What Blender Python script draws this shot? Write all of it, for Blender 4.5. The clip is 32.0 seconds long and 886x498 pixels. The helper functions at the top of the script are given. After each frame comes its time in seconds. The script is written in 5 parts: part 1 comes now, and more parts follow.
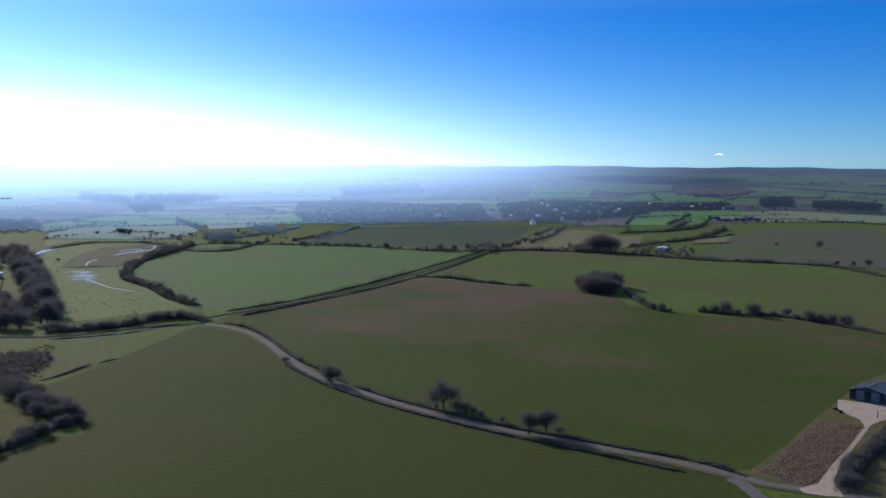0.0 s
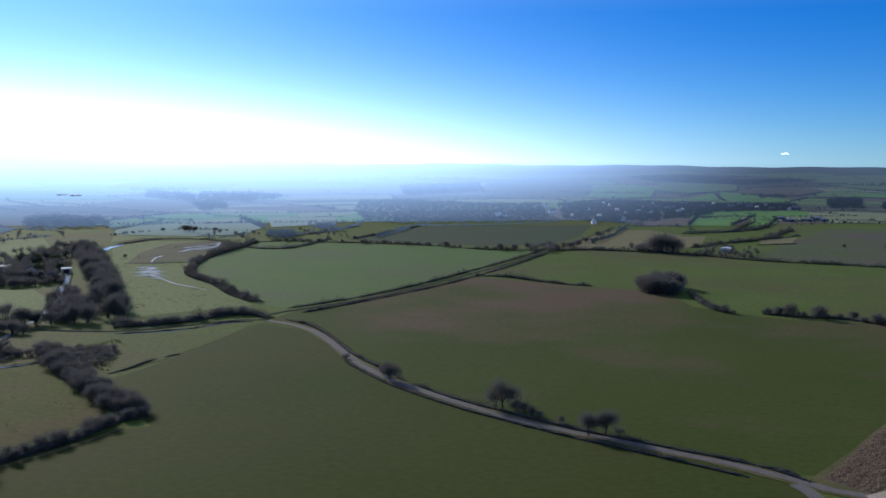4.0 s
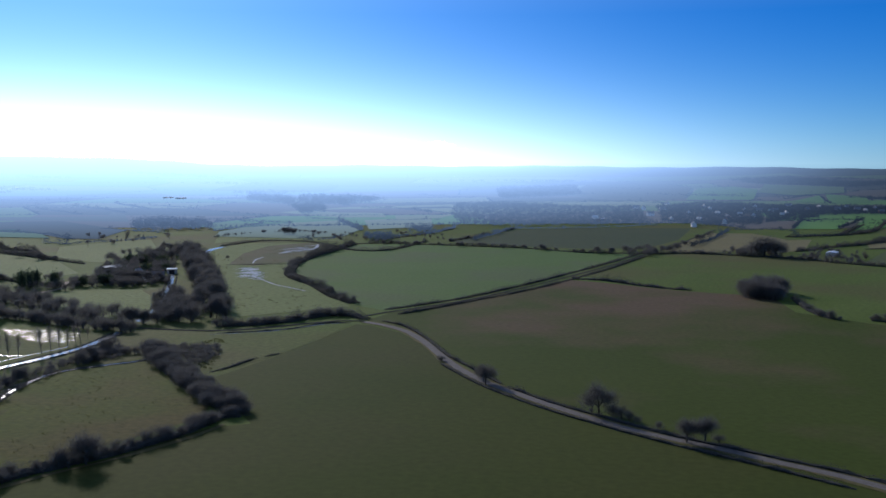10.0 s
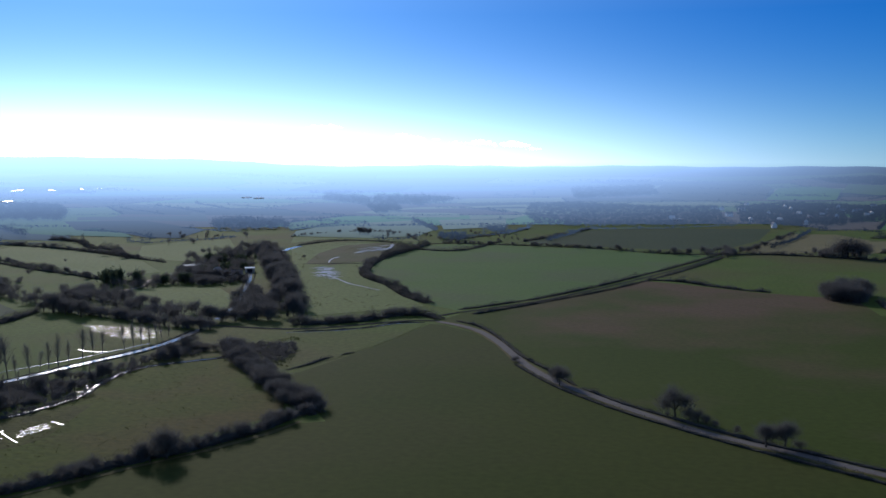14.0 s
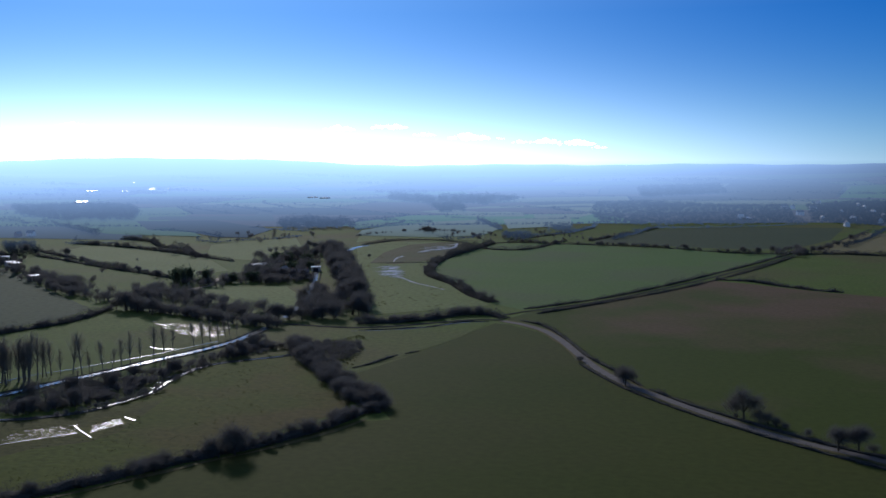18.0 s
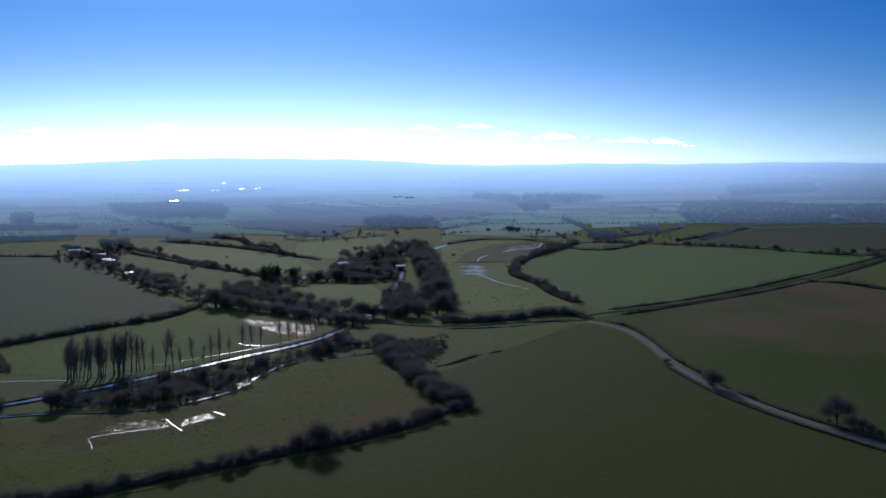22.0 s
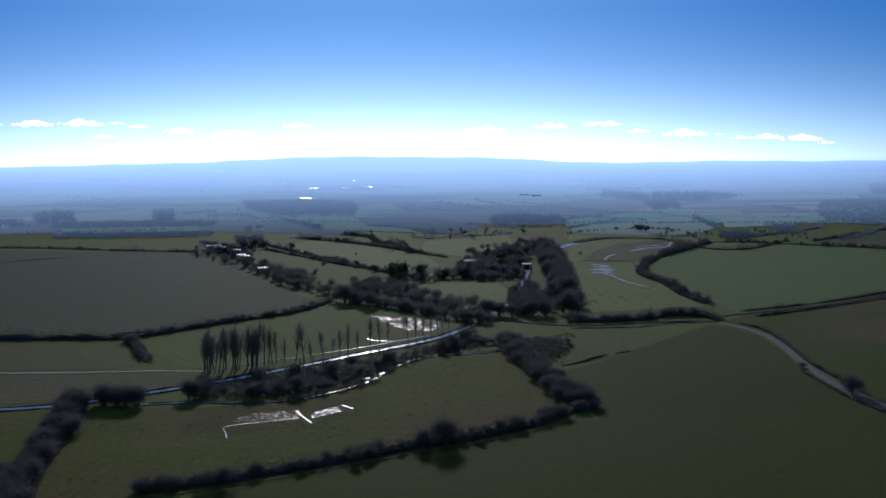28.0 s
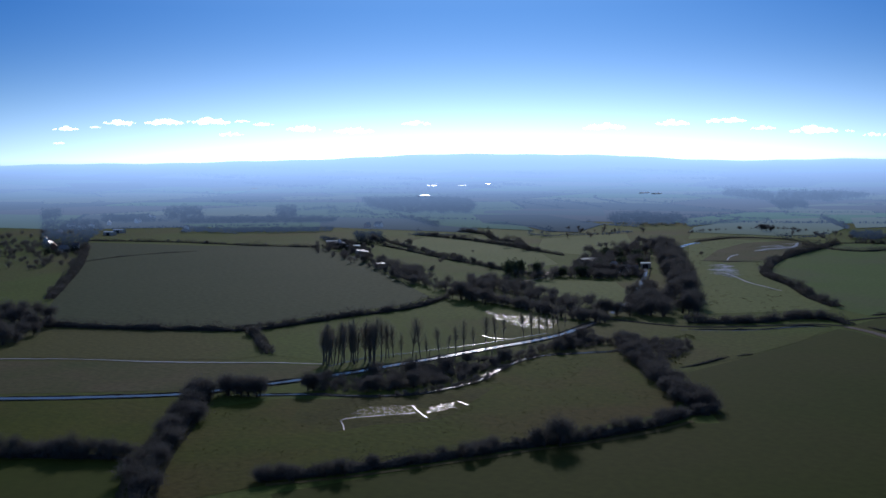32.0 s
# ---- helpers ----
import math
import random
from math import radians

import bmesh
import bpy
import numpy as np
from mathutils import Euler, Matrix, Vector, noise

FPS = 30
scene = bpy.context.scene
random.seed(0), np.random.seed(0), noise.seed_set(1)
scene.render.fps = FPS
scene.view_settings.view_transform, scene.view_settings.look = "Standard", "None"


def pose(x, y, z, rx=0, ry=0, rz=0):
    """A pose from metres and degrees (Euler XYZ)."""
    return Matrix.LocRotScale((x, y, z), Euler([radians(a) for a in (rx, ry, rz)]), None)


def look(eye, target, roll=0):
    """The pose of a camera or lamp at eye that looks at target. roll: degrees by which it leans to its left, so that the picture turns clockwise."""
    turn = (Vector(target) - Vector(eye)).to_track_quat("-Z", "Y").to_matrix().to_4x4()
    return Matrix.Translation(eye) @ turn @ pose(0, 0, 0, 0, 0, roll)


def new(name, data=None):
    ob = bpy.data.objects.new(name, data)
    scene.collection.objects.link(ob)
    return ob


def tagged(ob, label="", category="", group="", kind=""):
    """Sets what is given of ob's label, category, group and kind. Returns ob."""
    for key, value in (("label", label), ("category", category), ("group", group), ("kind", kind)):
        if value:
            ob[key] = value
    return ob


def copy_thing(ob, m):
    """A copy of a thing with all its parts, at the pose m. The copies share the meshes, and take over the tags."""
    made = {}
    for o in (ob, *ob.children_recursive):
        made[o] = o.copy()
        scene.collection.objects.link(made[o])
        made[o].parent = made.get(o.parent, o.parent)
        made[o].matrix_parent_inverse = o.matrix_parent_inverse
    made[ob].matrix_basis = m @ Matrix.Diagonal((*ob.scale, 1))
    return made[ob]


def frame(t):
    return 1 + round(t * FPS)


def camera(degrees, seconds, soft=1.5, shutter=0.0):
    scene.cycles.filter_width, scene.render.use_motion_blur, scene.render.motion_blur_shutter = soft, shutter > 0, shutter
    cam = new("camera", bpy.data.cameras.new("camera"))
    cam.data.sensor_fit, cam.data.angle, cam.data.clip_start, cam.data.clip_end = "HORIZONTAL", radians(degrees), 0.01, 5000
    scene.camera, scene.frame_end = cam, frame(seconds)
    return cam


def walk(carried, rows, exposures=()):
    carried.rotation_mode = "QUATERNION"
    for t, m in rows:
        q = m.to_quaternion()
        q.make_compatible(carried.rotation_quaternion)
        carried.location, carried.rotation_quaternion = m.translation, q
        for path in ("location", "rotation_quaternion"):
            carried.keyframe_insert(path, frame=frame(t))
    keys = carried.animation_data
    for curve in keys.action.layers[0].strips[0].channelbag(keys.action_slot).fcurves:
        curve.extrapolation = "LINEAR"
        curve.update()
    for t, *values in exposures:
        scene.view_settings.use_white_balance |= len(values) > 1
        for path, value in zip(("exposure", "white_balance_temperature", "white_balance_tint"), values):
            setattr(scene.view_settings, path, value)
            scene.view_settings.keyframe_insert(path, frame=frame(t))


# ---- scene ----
EYE = 85.0
cam = camera(47.08, 32.0, 1.5)
# seconds, turn to the left, pitch, roll (degrees): the camera hovers and turns where it is
ROWS = [
    (0, 0.00, -4.922, -0.373),
    (0.5, 0.58, -4.941, -0.324),
    (1, 1.04, -4.963, -0.239),
    (1.5, 1.46, -5.000, -0.252),
    (2, 1.86, -5.013, -0.286),
    (2.5, 2.24, -5.011, -0.328),
    (3, 2.61, -5.006, -0.373),
    (3.5, 3.01, -5.002, -0.436),
    (5.5, 4.59, -5.081, -0.602),
    (6, 5.03, -5.108, -0.572),
    (6.5, 5.48, -5.111, -0.553),
    (7, 5.93, -5.096, -0.475),
    (7.5, 6.34, -5.067, -0.396),
    (8, 6.75, -5.030, -0.308),
    (8.5, 7.20, -4.989, -0.240),
    (9, 7.69, -4.956, -0.227),
    (9.5, 8.21, -4.930, -0.248),
    (10, 8.80, -4.903, -0.285),
    (10.5, 9.32, -4.884, -0.279),
    (11, 9.79, -4.870, -0.269),
    (11.5, 10.27, -4.840, -0.285),
    (12, 10.79, -4.836, -0.353),
    (12.5, 11.37, -4.856, -0.379),
    (13, 11.99, -4.899, -0.296),
    (13.5, 12.52, -4.912, -0.241),
    (14, 12.98, -4.912, -0.148),
    (14.5, 13.42, -4.919, -0.059),
    (16.5, 15.00, -4.910, 0.237),
    (17, 15.45, -4.938, 0.241),
    (17.5, 15.96, -4.965, 0.182),
    (18, 16.60, -4.956, 0.159),
    (18.5, 17.27, -4.930, 0.147),
    (19, 17.95, -4.914, 0.127),
    (19.5, 18.60, -4.902, 0.139),
    (20, 19.15, -4.895, 0.167),
    (20.5, 19.73, -4.905, 0.208),
    (21, 20.30, -4.928, 0.265),
    (21.5, 20.83, -4.943, 0.317),
    (22, 21.34, -4.967, 0.327),
    (22.5, 21.89, -4.991, 0.312),
    (23, 22.48, -5.007, 0.314),
    (23.5, 23.04, -5.014, 0.364),
    (24, 23.57, -5.023, 0.400),
    (24.5, 24.13, -5.030, 0.417),
    (25, 24.74, -5.041, 0.411),
    (25.5, 25.39, -5.031, 0.389),
    (27.5, 27.83, -5.052, 0.445),
    (28, 28.46, -5.034, 0.481),
    (28.5, 29.08, -5.023, 0.480),
    (29, 29.70, -5.025, 0.428),
    (29.5, 30.32, -5.043, 0.431),
    (30, 31.04, -5.073, 0.442),
    (30.5, 31.98, -5.097, 0.437),
    (31, 32.97, -5.101, 0.444),
    (31.5, 34.00, -5.103, 0.456),
    (32, 35.06, -5.131, 0.417)
]
walk(cam, [(t, pose(0, 0, EYE, 90 + p, r, y)) for t, y, p, r in ROWS], [(0, 0.27, 6000, 15), (7, 0.12, 5850, 15), (13, -0.22, 5750, 15), (20, -0.56, 5650, 16), (25, -0.72, 5650, 17), (32, -0.82, 5650, 17)])

# ---- light ----
SUN_TURN, SUN_HEIGHT = 33.0, 20.0
GLOW_HIGH, GLOW_LOW, GLOW_ALL = 6.0, 74.0, 1.2
SUN_DIR = Vector((-math.sin(radians(SUN_TURN)) * math.cos(radians(SUN_HEIGHT)),
                  math.cos(radians(SUN_TURN)) * math.cos(radians(SUN_HEIGHT)), math.sin(radians(SUN_HEIGHT))))
world = bpy.data.worlds.new("world")
scene.world = world
world.use_nodes = True
wn, wl = world.node_tree.nodes, world.node_tree.links
sky = wn.new("ShaderNodeTexSky")
sky.sky_type, sky.sun_disc = "NISHITA", False
sky.sun_elevation, sky.sun_rotation = radians(SUN_HEIGHT), radians(-SUN_TURN)
sky.altitude, sky.air_density, sky.dust_density, sky.ozone_density = 1500, 1.0, 0.0, 6.0
sat = wn.new("ShaderNodeHueSaturation")
sat.inputs["Saturation"].default_value = 1.25
wl.new(sky.outputs["Color"], sat.inputs["Color"])


def sky_math(op, a, b=0.0):
    m = wn.new("ShaderNodeMath")
    m.operation = op
    for socket, v in zip(m.inputs, (a, b)):
        if isinstance(v, (int, float)):
            socket.default_value = v
        else:
            wl.new(v, socket)
    return m.outputs[0]


# the white glow of thin haze round the sun, strongest low over the land
ray = wn.new("ShaderNodeTexCoord").outputs["Generated"]
dot = wn.new("ShaderNodeVectorMath")
dot.operation = "DOT_PRODUCT"
wl.new(ray, dot.inputs[0])
dot.inputs[1].default_value = SUN_DIR
near_sun = sky_math("MAXIMUM", dot.outputs["Value"], 0.0)
split = wn.new("ShaderNodeSeparateXYZ")
wl.new(ray, split.inputs[0])
low = sky_math("POWER", sky_math("SUBTRACT", 1.0, sky_math("ABSOLUTE", split.outputs["Z"])), 26.0)
glow_high = sky_math("MULTIPLY", sky_math("POWER", near_sun, 12.0), GLOW_HIGH)
glow_low = (sky_math("MULTIPLY", low, sky_math("ADD", sky_math("MULTIPLY", sky_math("POWER", near_sun, 9.0), GLOW_LOW), GLOW_ALL)))
white = wn.new("ShaderNodeMix")
white.data_type, white.blend_type = "RGBA", "ADD"
white.inputs["Factor"].default_value = 1.0
tone = wn.new("ShaderNodeCombineColor")
for i, (k, h) in enumerate(((0.78, 0.47), (0.90, 0.84), (1.0, 1.12))):
    wl.new(sky_math("ADD", sky_math("MULTIPLY", glow_low, k), sky_math("MULTIPLY", glow_high, h)), tone.inputs[i])
cool = wn.new("ShaderNodeMix")
cool.data_type, cool.blend_type = "RGBA", "MULTIPLY"
cool.inputs["Factor"].default_value = 1.0
cool.inputs[7].default_value = (0.37, 0.67, 0.94, 1)
wl.new(sat.outputs["Color"], cool.inputs[6])
dome = wn.new("ShaderNodeMix")
dome.data_type = "RGBA"
climb = wn.new("ShaderNodeMapRange")
climb.inputs["From Min"].default_value, climb.inputs["From Max"].default_value = 0.14, 0.40
wl.new(split.outputs["Z"], climb.inputs["Value"])
wl.new(climb.outputs["Result"], dome.inputs["Factor"])
wl.new(cool.outputs[2], dome.inputs[6])
plain = wn.new("ShaderNodeHueSaturation")
plain.inputs["Saturation"].default_value, plain.inputs["Value"].default_value = 0.75, 1.42
wl.new(sky.outputs["Color"], plain.inputs["Color"])
wl.new(plain.outputs["Color"], dome.inputs[7])
wl.new(dome.outputs[2], white.inputs[6])
wl.new(tone.outputs[0], white.inputs[7])
wl.new(white.outputs[2], wn["Background"].inputs["Color"])
wn["Background"].inputs["Strength"].default_value = 0.082
sun = new("sun", bpy.data.lights.new("sun", "SUN"))
sun.data.energy, sun.data.angle, sun.data.color = 3.2, radians(0.53), (1.0, 0.91, 0.78)
sun.matrix_world = look(SUN_DIR * 100, (0, 0, 0))


# ---- materials ----
def material(name, a, b, scale=1.0, rough=0.9, fine=8.0, bump=0.0, metal=0.0, where="Position", spec=0.03, c=None, big=0.0, trans=0.0, slope=None, grain=0.26, sheen=0.0):
    """Two colours mixed by noise at two scales; c: a third colour in patches of size 1/big."""
    m = bpy.data.materials.new(name)
    m.use_nodes = True
    n, l = m.node_tree.nodes, m.node_tree.links
    bsdf = n["Principled BSDF"]
    bsdf.inputs["Roughness"].default_value = rough
    bsdf.inputs["Metallic"].default_value = metal
    bsdf.inputs["Specular IOR Level"].default_value = spec
    bsdf.inputs["Sheen Weight"].default_value, bsdf.inputs["Sheen Roughness"].default_value = sheen, 0.3
    if where == "Position":
        co = n.new("ShaderNodeNewGeometry").outputs["Position"]
    else:
        co = n.new("ShaderNodeTexCoord").outputs[where]

    def noise_at(s, detail=4.0):
        t = n.new("ShaderNodeTexNoise")
        t.inputs["Scale"].default_value, t.inputs["Detail"].default_value = s, detail
        l.new(co, t.inputs["Vector"])
        return t.outputs["Fac"]

    def ramp(fac, lo, hi):
        r = n.new("ShaderNodeMapRange")
        r.inputs["From Min"].default_value, r.inputs["From Max"].default_value = lo, hi
        l.new(fac, r.inputs["Value"])
        return r.outputs["Result"]

    def mix(fac, x, y):
        t = n.new("ShaderNodeMix")
        t.data_type = "RGBA"
        l.new(fac, t.inputs["Factor"])
        for socket, v in ((t.inputs[6], x), (t.inputs[7], y)):
            if isinstance(v, tuple):
                socket.default_value = (*v, 1)
            else:
                l.new(v, socket)
        return t.outputs[2]

    col = mix(ramp(noise_at(scale), 0.3, 0.7), a, b)
    dark = mix(ramp(noise_at(scale * fine), 0.25, 0.75), (1 - grain,) * 3, (1 + grain,) * 3)
    if c:
        fac = noise_at(big)
        if slope:
            xyz = n.new("ShaderNodeSeparateXYZ")
            l.new(co, xyz.inputs[0])
            along = n.new("ShaderNodeMath")
            along.operation = "MULTIPLY_ADD"
            l.new(ramp(xyz.outputs["Y"], *slope), along.inputs[0])
            along.inputs[1].default_value = 0.34
            l.new(fac, along.inputs[2])
            fac = along.outputs[0]
            col = mix(ramp(fac, 0.52, 0.84), col, c)
        else:
            col = mix(ramp(fac, 0.46, 0.62), col, c)
    times = n.new("ShaderNodeMix")
    times.data_type, times.blend_type = "RGBA", "MULTIPLY"
    times.inputs["Factor"].default_value = 1.0
    l.new(col, times.inputs[6])
    l.new(dark, times.inputs[7])
    l.new(times.outputs[2], bsdf.inputs["Base Color"])
    if trans:
        thin, both = n.new("ShaderNodeBsdfTranslucent"), n.new("ShaderNodeMixShader")
        l.new(times.outputs[2], thin.inputs["Color"])
        both.inputs[0].default_value = trans
        l.new(bsdf.outputs[0], both.inputs[1])
        l.new(thin.outputs[0], both.inputs[2])
        l.new(both.outputs[0], n["Material Output"].inputs["Surface"])
    if bump:
        b_ = n.new("ShaderNodeBump")
        b_.inputs["Strength"].default_value, b_.inputs["Distance"].default_value = 0.6, bump
        l.new(noise_at(scale * fine, 6.0), b_.inputs["Height"])
        l.new(b_.outputs["Normal"], bsdf.inputs["Normal"])
    return m


GRASS = material("pasture_grass", (0.088, 0.125, 0.022), (0.106, 0.142, 0.030), 0.02, bump=0.3, fine=20, c=(0.108, 0.108, 0.036), big=0.006, sheen=0.010)
WHEAT = material("young_wheat", (0.050, 0.076, 0.010), (0.060, 0.084, 0.013), 0.012, fine=30, grain=0.12, c=(0.068, 0.071, 0.016), big=0.007, sheen=0.007)
WHEAT_BROWN = material("thin_wheat_on_brown_soil", (0.056, 0.076, 0.012), (0.068, 0.086, 0.016), 0.012, grain=0.15, fine=30, c=(0.125, 0.088, 0.050), big=0.013, slope=(430, 700), sheen=0.007)
MOTTLED = material("mottled_pasture", (0.080, 0.102, 0.030), (0.092, 0.110, 0.036), 0.012, fine=24, c=(0.105, 0.085, 0.058), big=0.006, sheen=0.03)
OLIVE = material("olive_winter_crop", (0.053, 0.069, 0.012), (0.065, 0.075, 0.015), 0.012, fine=30, grain=0.16, c=(0.064, 0.070, 0.017), big=0.009, sheen=0.007)
BRIGHT = material("bright_young_wheat", (0.090, 0.152, 0.030), (0.104, 0.164, 0.037), 0.012, fine=30, grain=0.14, c=(0.105, 0.142, 0.045), big=0.009, sheen=0.03)
MEADOW = material("wet_meadow", (0.068, 0.087, 0.011), (0.086, 0.099, 0.014), 0.03, bump=0.35, fine=14, c=(0.092, 0.077, 0.022), big=0.012, sheen=0.007)
PALE = material("pale_green_pasture", (0.145, 0.182, 0.055), (0.168, 0.198, 0.066), 0.012, bump=0.2, fine=30, sheen=0.014)
DARK_FIELD = material("grey_green_field", (0.062, 0.082, 0.038), (0.070, 0.088, 0.042), 0.01, bump=0.2, fine=30, sheen=0.012)
SOIL = material("ploughed_soil", (0.12, 0.095, 0.065), (0.15, 0.115, 0.075), 0.02, bump=0.3, fine=16, sheen=0.007)
STRAW = material("yellow_stubble", (0.20, 0.17, 0.075), (0.17, 0.155, 0.065), 0.02, bump=0.3, fine=16, sheen=0.03)
MARSH = material("flooded_marsh", (0.12, 0.105, 0.052), (0.088, 0.10, 0.036), 0.04, bump=0.3, fine=10, sheen=0.014)
PEAT = material("sodden_dark_grass", (0.064, 0.066, 0.017), (0.080, 0.080, 0.021), 0.05, bump=0.3, fine=10, c=(0.085, 0.09, 0.02), big=0.05)
VERGE = material("verge_grass", (0.15, 0.125, 0.055), (0.10, 0.095, 0.036), 0.1, bump=0.2, sheen=0.007)
DARK_TARMAC = material("wet_dark_tarmac", (0.05, 0.05, 0.05), (0.07, 0.068, 0.065), 0.3, rough=1.0, spec=0.0, bump=0.02)
TARMAC = material("lane_tarmac", (0.14, 0.125, 0.11), (0.175, 0.155, 0.135), 0.3, rough=0.9, spec=0.08, bump=0.02)
CONCRETE = material("pale_yard", (0.44, 0.345, 0.25), (0.50, 0.40, 0.30), 0.2, rough=0.8, bump=0.03)
TWIG = material("winter_twigs", (0.132, 0.126, 0.116), (0.168, 0.160, 0.145), 0.3, rough=1.0, where="Object", spec=0.1, trans=0.4)
POPLAR_TWIG = material("poplar_twigs", (0.24, 0.21, 0.175), (0.29, 0.26, 0.215), 0.3, rough=1.0, where="Object", spec=0.1, trans=0.55)
HEDGE = material("hedge_twigs", (0.086, 0.084, 0.074), (0.116, 0.112, 0.094), 0.2, rough=1.0, spec=0.1, trans=0.35)
BARK = material("bark", (0.075, 0.06, 0.045), (0.10, 0.085, 0.065), 1.0, bump=0.02, where="Object", spec=0.1)
POPLAR_BARK = material("poplar_bark", (0.16, 0.14, 0.115), (0.20, 0.18, 0.15), 1.0, bump=0.02, where="Object", spec=0.1)
EVERGREEN = material("evergreen_leaves", (0.07, 0.09, 0.05), (0.09, 0.115, 0.06), 0.3, rough=0.8, where="Object", spec=0.2, trans=0.3)
WOOD_FAR = material("far_woodland", (0.070, 0.072, 0.066), (0.095, 0.096, 0.084), 0.02, rough=1.0, spec=0.1, trans=0.45)
BRICK = material("red_brick", (0.26, 0.13, 0.09), (0.32, 0.17, 0.12), 0.8, where="Object", bump=0.01)
STONE = material("pale_render", (0.55, 0.5, 0.42), (0.62, 0.57, 0.5), 0.5, where="Object")
SLATE = material("slate_roof", (0.13, 0.13, 0.14), (0.17, 0.16, 0.16), 0.6, rough=0.4, spec=0.5, where="Object")
TILE = material("clay_roof_tiles", (0.20, 0.11, 0.08), (0.25, 0.14, 0.10), 0.8, rough=0.7, where="Object")
SHEET = material("grey_sheet_metal", (0.17, 0.17, 0.175), (0.22, 0.22, 0.22), 0.3, rough=0.4, spec=0.5, where="Object")
BARN_BOARD = material("blue_grey_cladding", (0.05, 0.065, 0.085), (0.07, 0.085, 0.105), 0.4, rough=0.6, where="Object")
PANEL = material("pale_blue_panel", (0.13, 0.16, 0.20), (0.16, 0.19, 0.23), 0.4, rough=0.55, where="Object")
WHITE = material("white_sheeting", (0.72, 0.72, 0.70), (0.8, 0.8, 0.78), 0.4, rough=0.35, spec=0.6, where="Object")
DARK = material("dark_paint_and_shade", (0.03, 0.03, 0.035), (0.045, 0.045, 0.05), 0.5, rough=0.5, where="Object")
CLOUD = bpy.data.materials.new("cloud_white_glow")
CLOUD.use_nodes = True
cn, cl = CLOUD.node_tree.nodes, CLOUD.node_tree.links
cn["Principled BSDF"].inputs["Base Color"].default_value = (0.9, 0.9, 0.9, 1)
# emission stands in for sunlight scattered through the backlit clouds
cn["Principled BSDF"].inputs["Emission Color"].default_value = (0.95, 0.97, 1.0, 1)
cn["Principled BSDF"].inputs["Emission Strength"].default_value = 2.4


def water_material(name, tint, rough, ripple, gloss=0.5):
    m = bpy.data.materials.new(name)
    m.use_nodes = True
    n, l = m.node_tree.nodes, m.node_tree.links
    bsdf = n["Principled BSDF"]
    bsdf.inputs["Base Color"].default_value = (*tint, 1)
    bsdf.inputs["Roughness"].default_value = rough
    bsdf.inputs["IOR"].default_value = 1.33
    bsdf.inputs["Specular IOR Level"].default_value = gloss
    co = n.new("ShaderNodeNewGeometry").outputs["Position"]
    t = n.new("ShaderNodeTexNoise")
    t.inputs["Scale"].default_value = 1.4
    l.new(co, t.inputs["Vector"])
    b_ = n.new("ShaderNodeBump")
    b_.inputs["Strength"].default_value, b_.inputs["Distance"].default_value = 0.5, ripple
    l.new(t.outputs["Fac"], b_.inputs["Height"])
    l.new(b_.outputs["Normal"], bsdf.inputs["Normal"])
    return m


WATER = water_material("river_water", (0.10, 0.102, 0.098), 0.15, 0.06, 0.36)
SILT = water_material("silty_flood_water", (0.45, 0.40, 0.34), 0.3, 0.3, 0.12)
PALE_WATER = water_material("pale_ruffled_water", (0.16, 0.17, 0.175), 0.22, 0.12, 0.3)
POOL = water_material("flood_water", (0.24, 0.215, 0.18), 0.28, 0.35, 0.5)


# ---- builders ----
def mesh_of(name, verts, faces, mat, smooth=False):
    me = bpy.data.meshes.new(name)
    me.from_pydata(np.array([tuple(v) for v in verts] if isinstance(verts, list) else verts, float), [], faces.tolist() if isinstance(faces, np.ndarray) else [tuple(f) for f in faces])
    me.materials.append(mat)
    if smooth:
        me.shade_smooth()
    me.update()
    return me


def part(name, me, parent, label="", m=None):
    ob = new(name, me)
    ob.parent = parent
    if m is not None:
        ob.matrix_basis = m
    return tagged(ob, label)


def smooth_line(points, step):
    """Points along a Catmull-Rom curve through the given ones, about step metres apart."""
    p = [np.array(q[:2], float) for q in points]
    p = [2 * p[0] - p[1]] + p + [2 * p[-1] - p[-2]]
    out = []
    for i in range(1, len(p) - 2):
        n = max(1, int(np.linalg.norm(p[i + 1] - p[i]) / step))
        for k in range(n):
            u = k / n
            out.append(0.5 * (2 * p[i] + (p[i + 1] - p[i - 1]) * u + (2 * p[i - 1] - 5 * p[i] + 4 * p[i + 1] - p[i + 2]) * u * u
                              + (3 * p[i] - p[i - 1] - 3 * p[i + 1] + p[i + 2]) * u ** 3))
    out.append(p[-2])
    return np.array(out)


def rise(r):
    u = np.clip((np.asarray(r, float) - 2500) / 2350, 0, 1)
    return 66 * u * u * (3 - 2 * u)


def height(x, y):
    """The land: flat near by, rising to the hills on the horizon."""
    r = np.hypot(x, y)
    a = np.degrees(np.arctan2(-np.asarray(x, float), y))
    far = np.clip((r - 3700) / 1000, 0, 1)
    hill = 34 * np.exp(-((a - 32.5) / 9.0) ** 4) + 8 * np.exp(-((a - 46) / 6.0) ** 2) + 2.5 * np.sin(a * 0.6) + 1.5 * np.sin(a * 1.9 + 1)
    return rise(r) + far * far * (3 - 2 * far) * np.maximum(hill, -5)


def side(line):
    d = np.gradient(line, axis=0)
    d /= np.maximum(np.linalg.norm(d, axis=1), 1e-6)[:, None]
    return np.stack([-d[:, 1], d[:, 0]], 1)


def strip(name, points, width, mat, z, label, step=8.0, kind="structure", ragged=0.0):
    line = smooth_line(points, step)
    n = side(line)
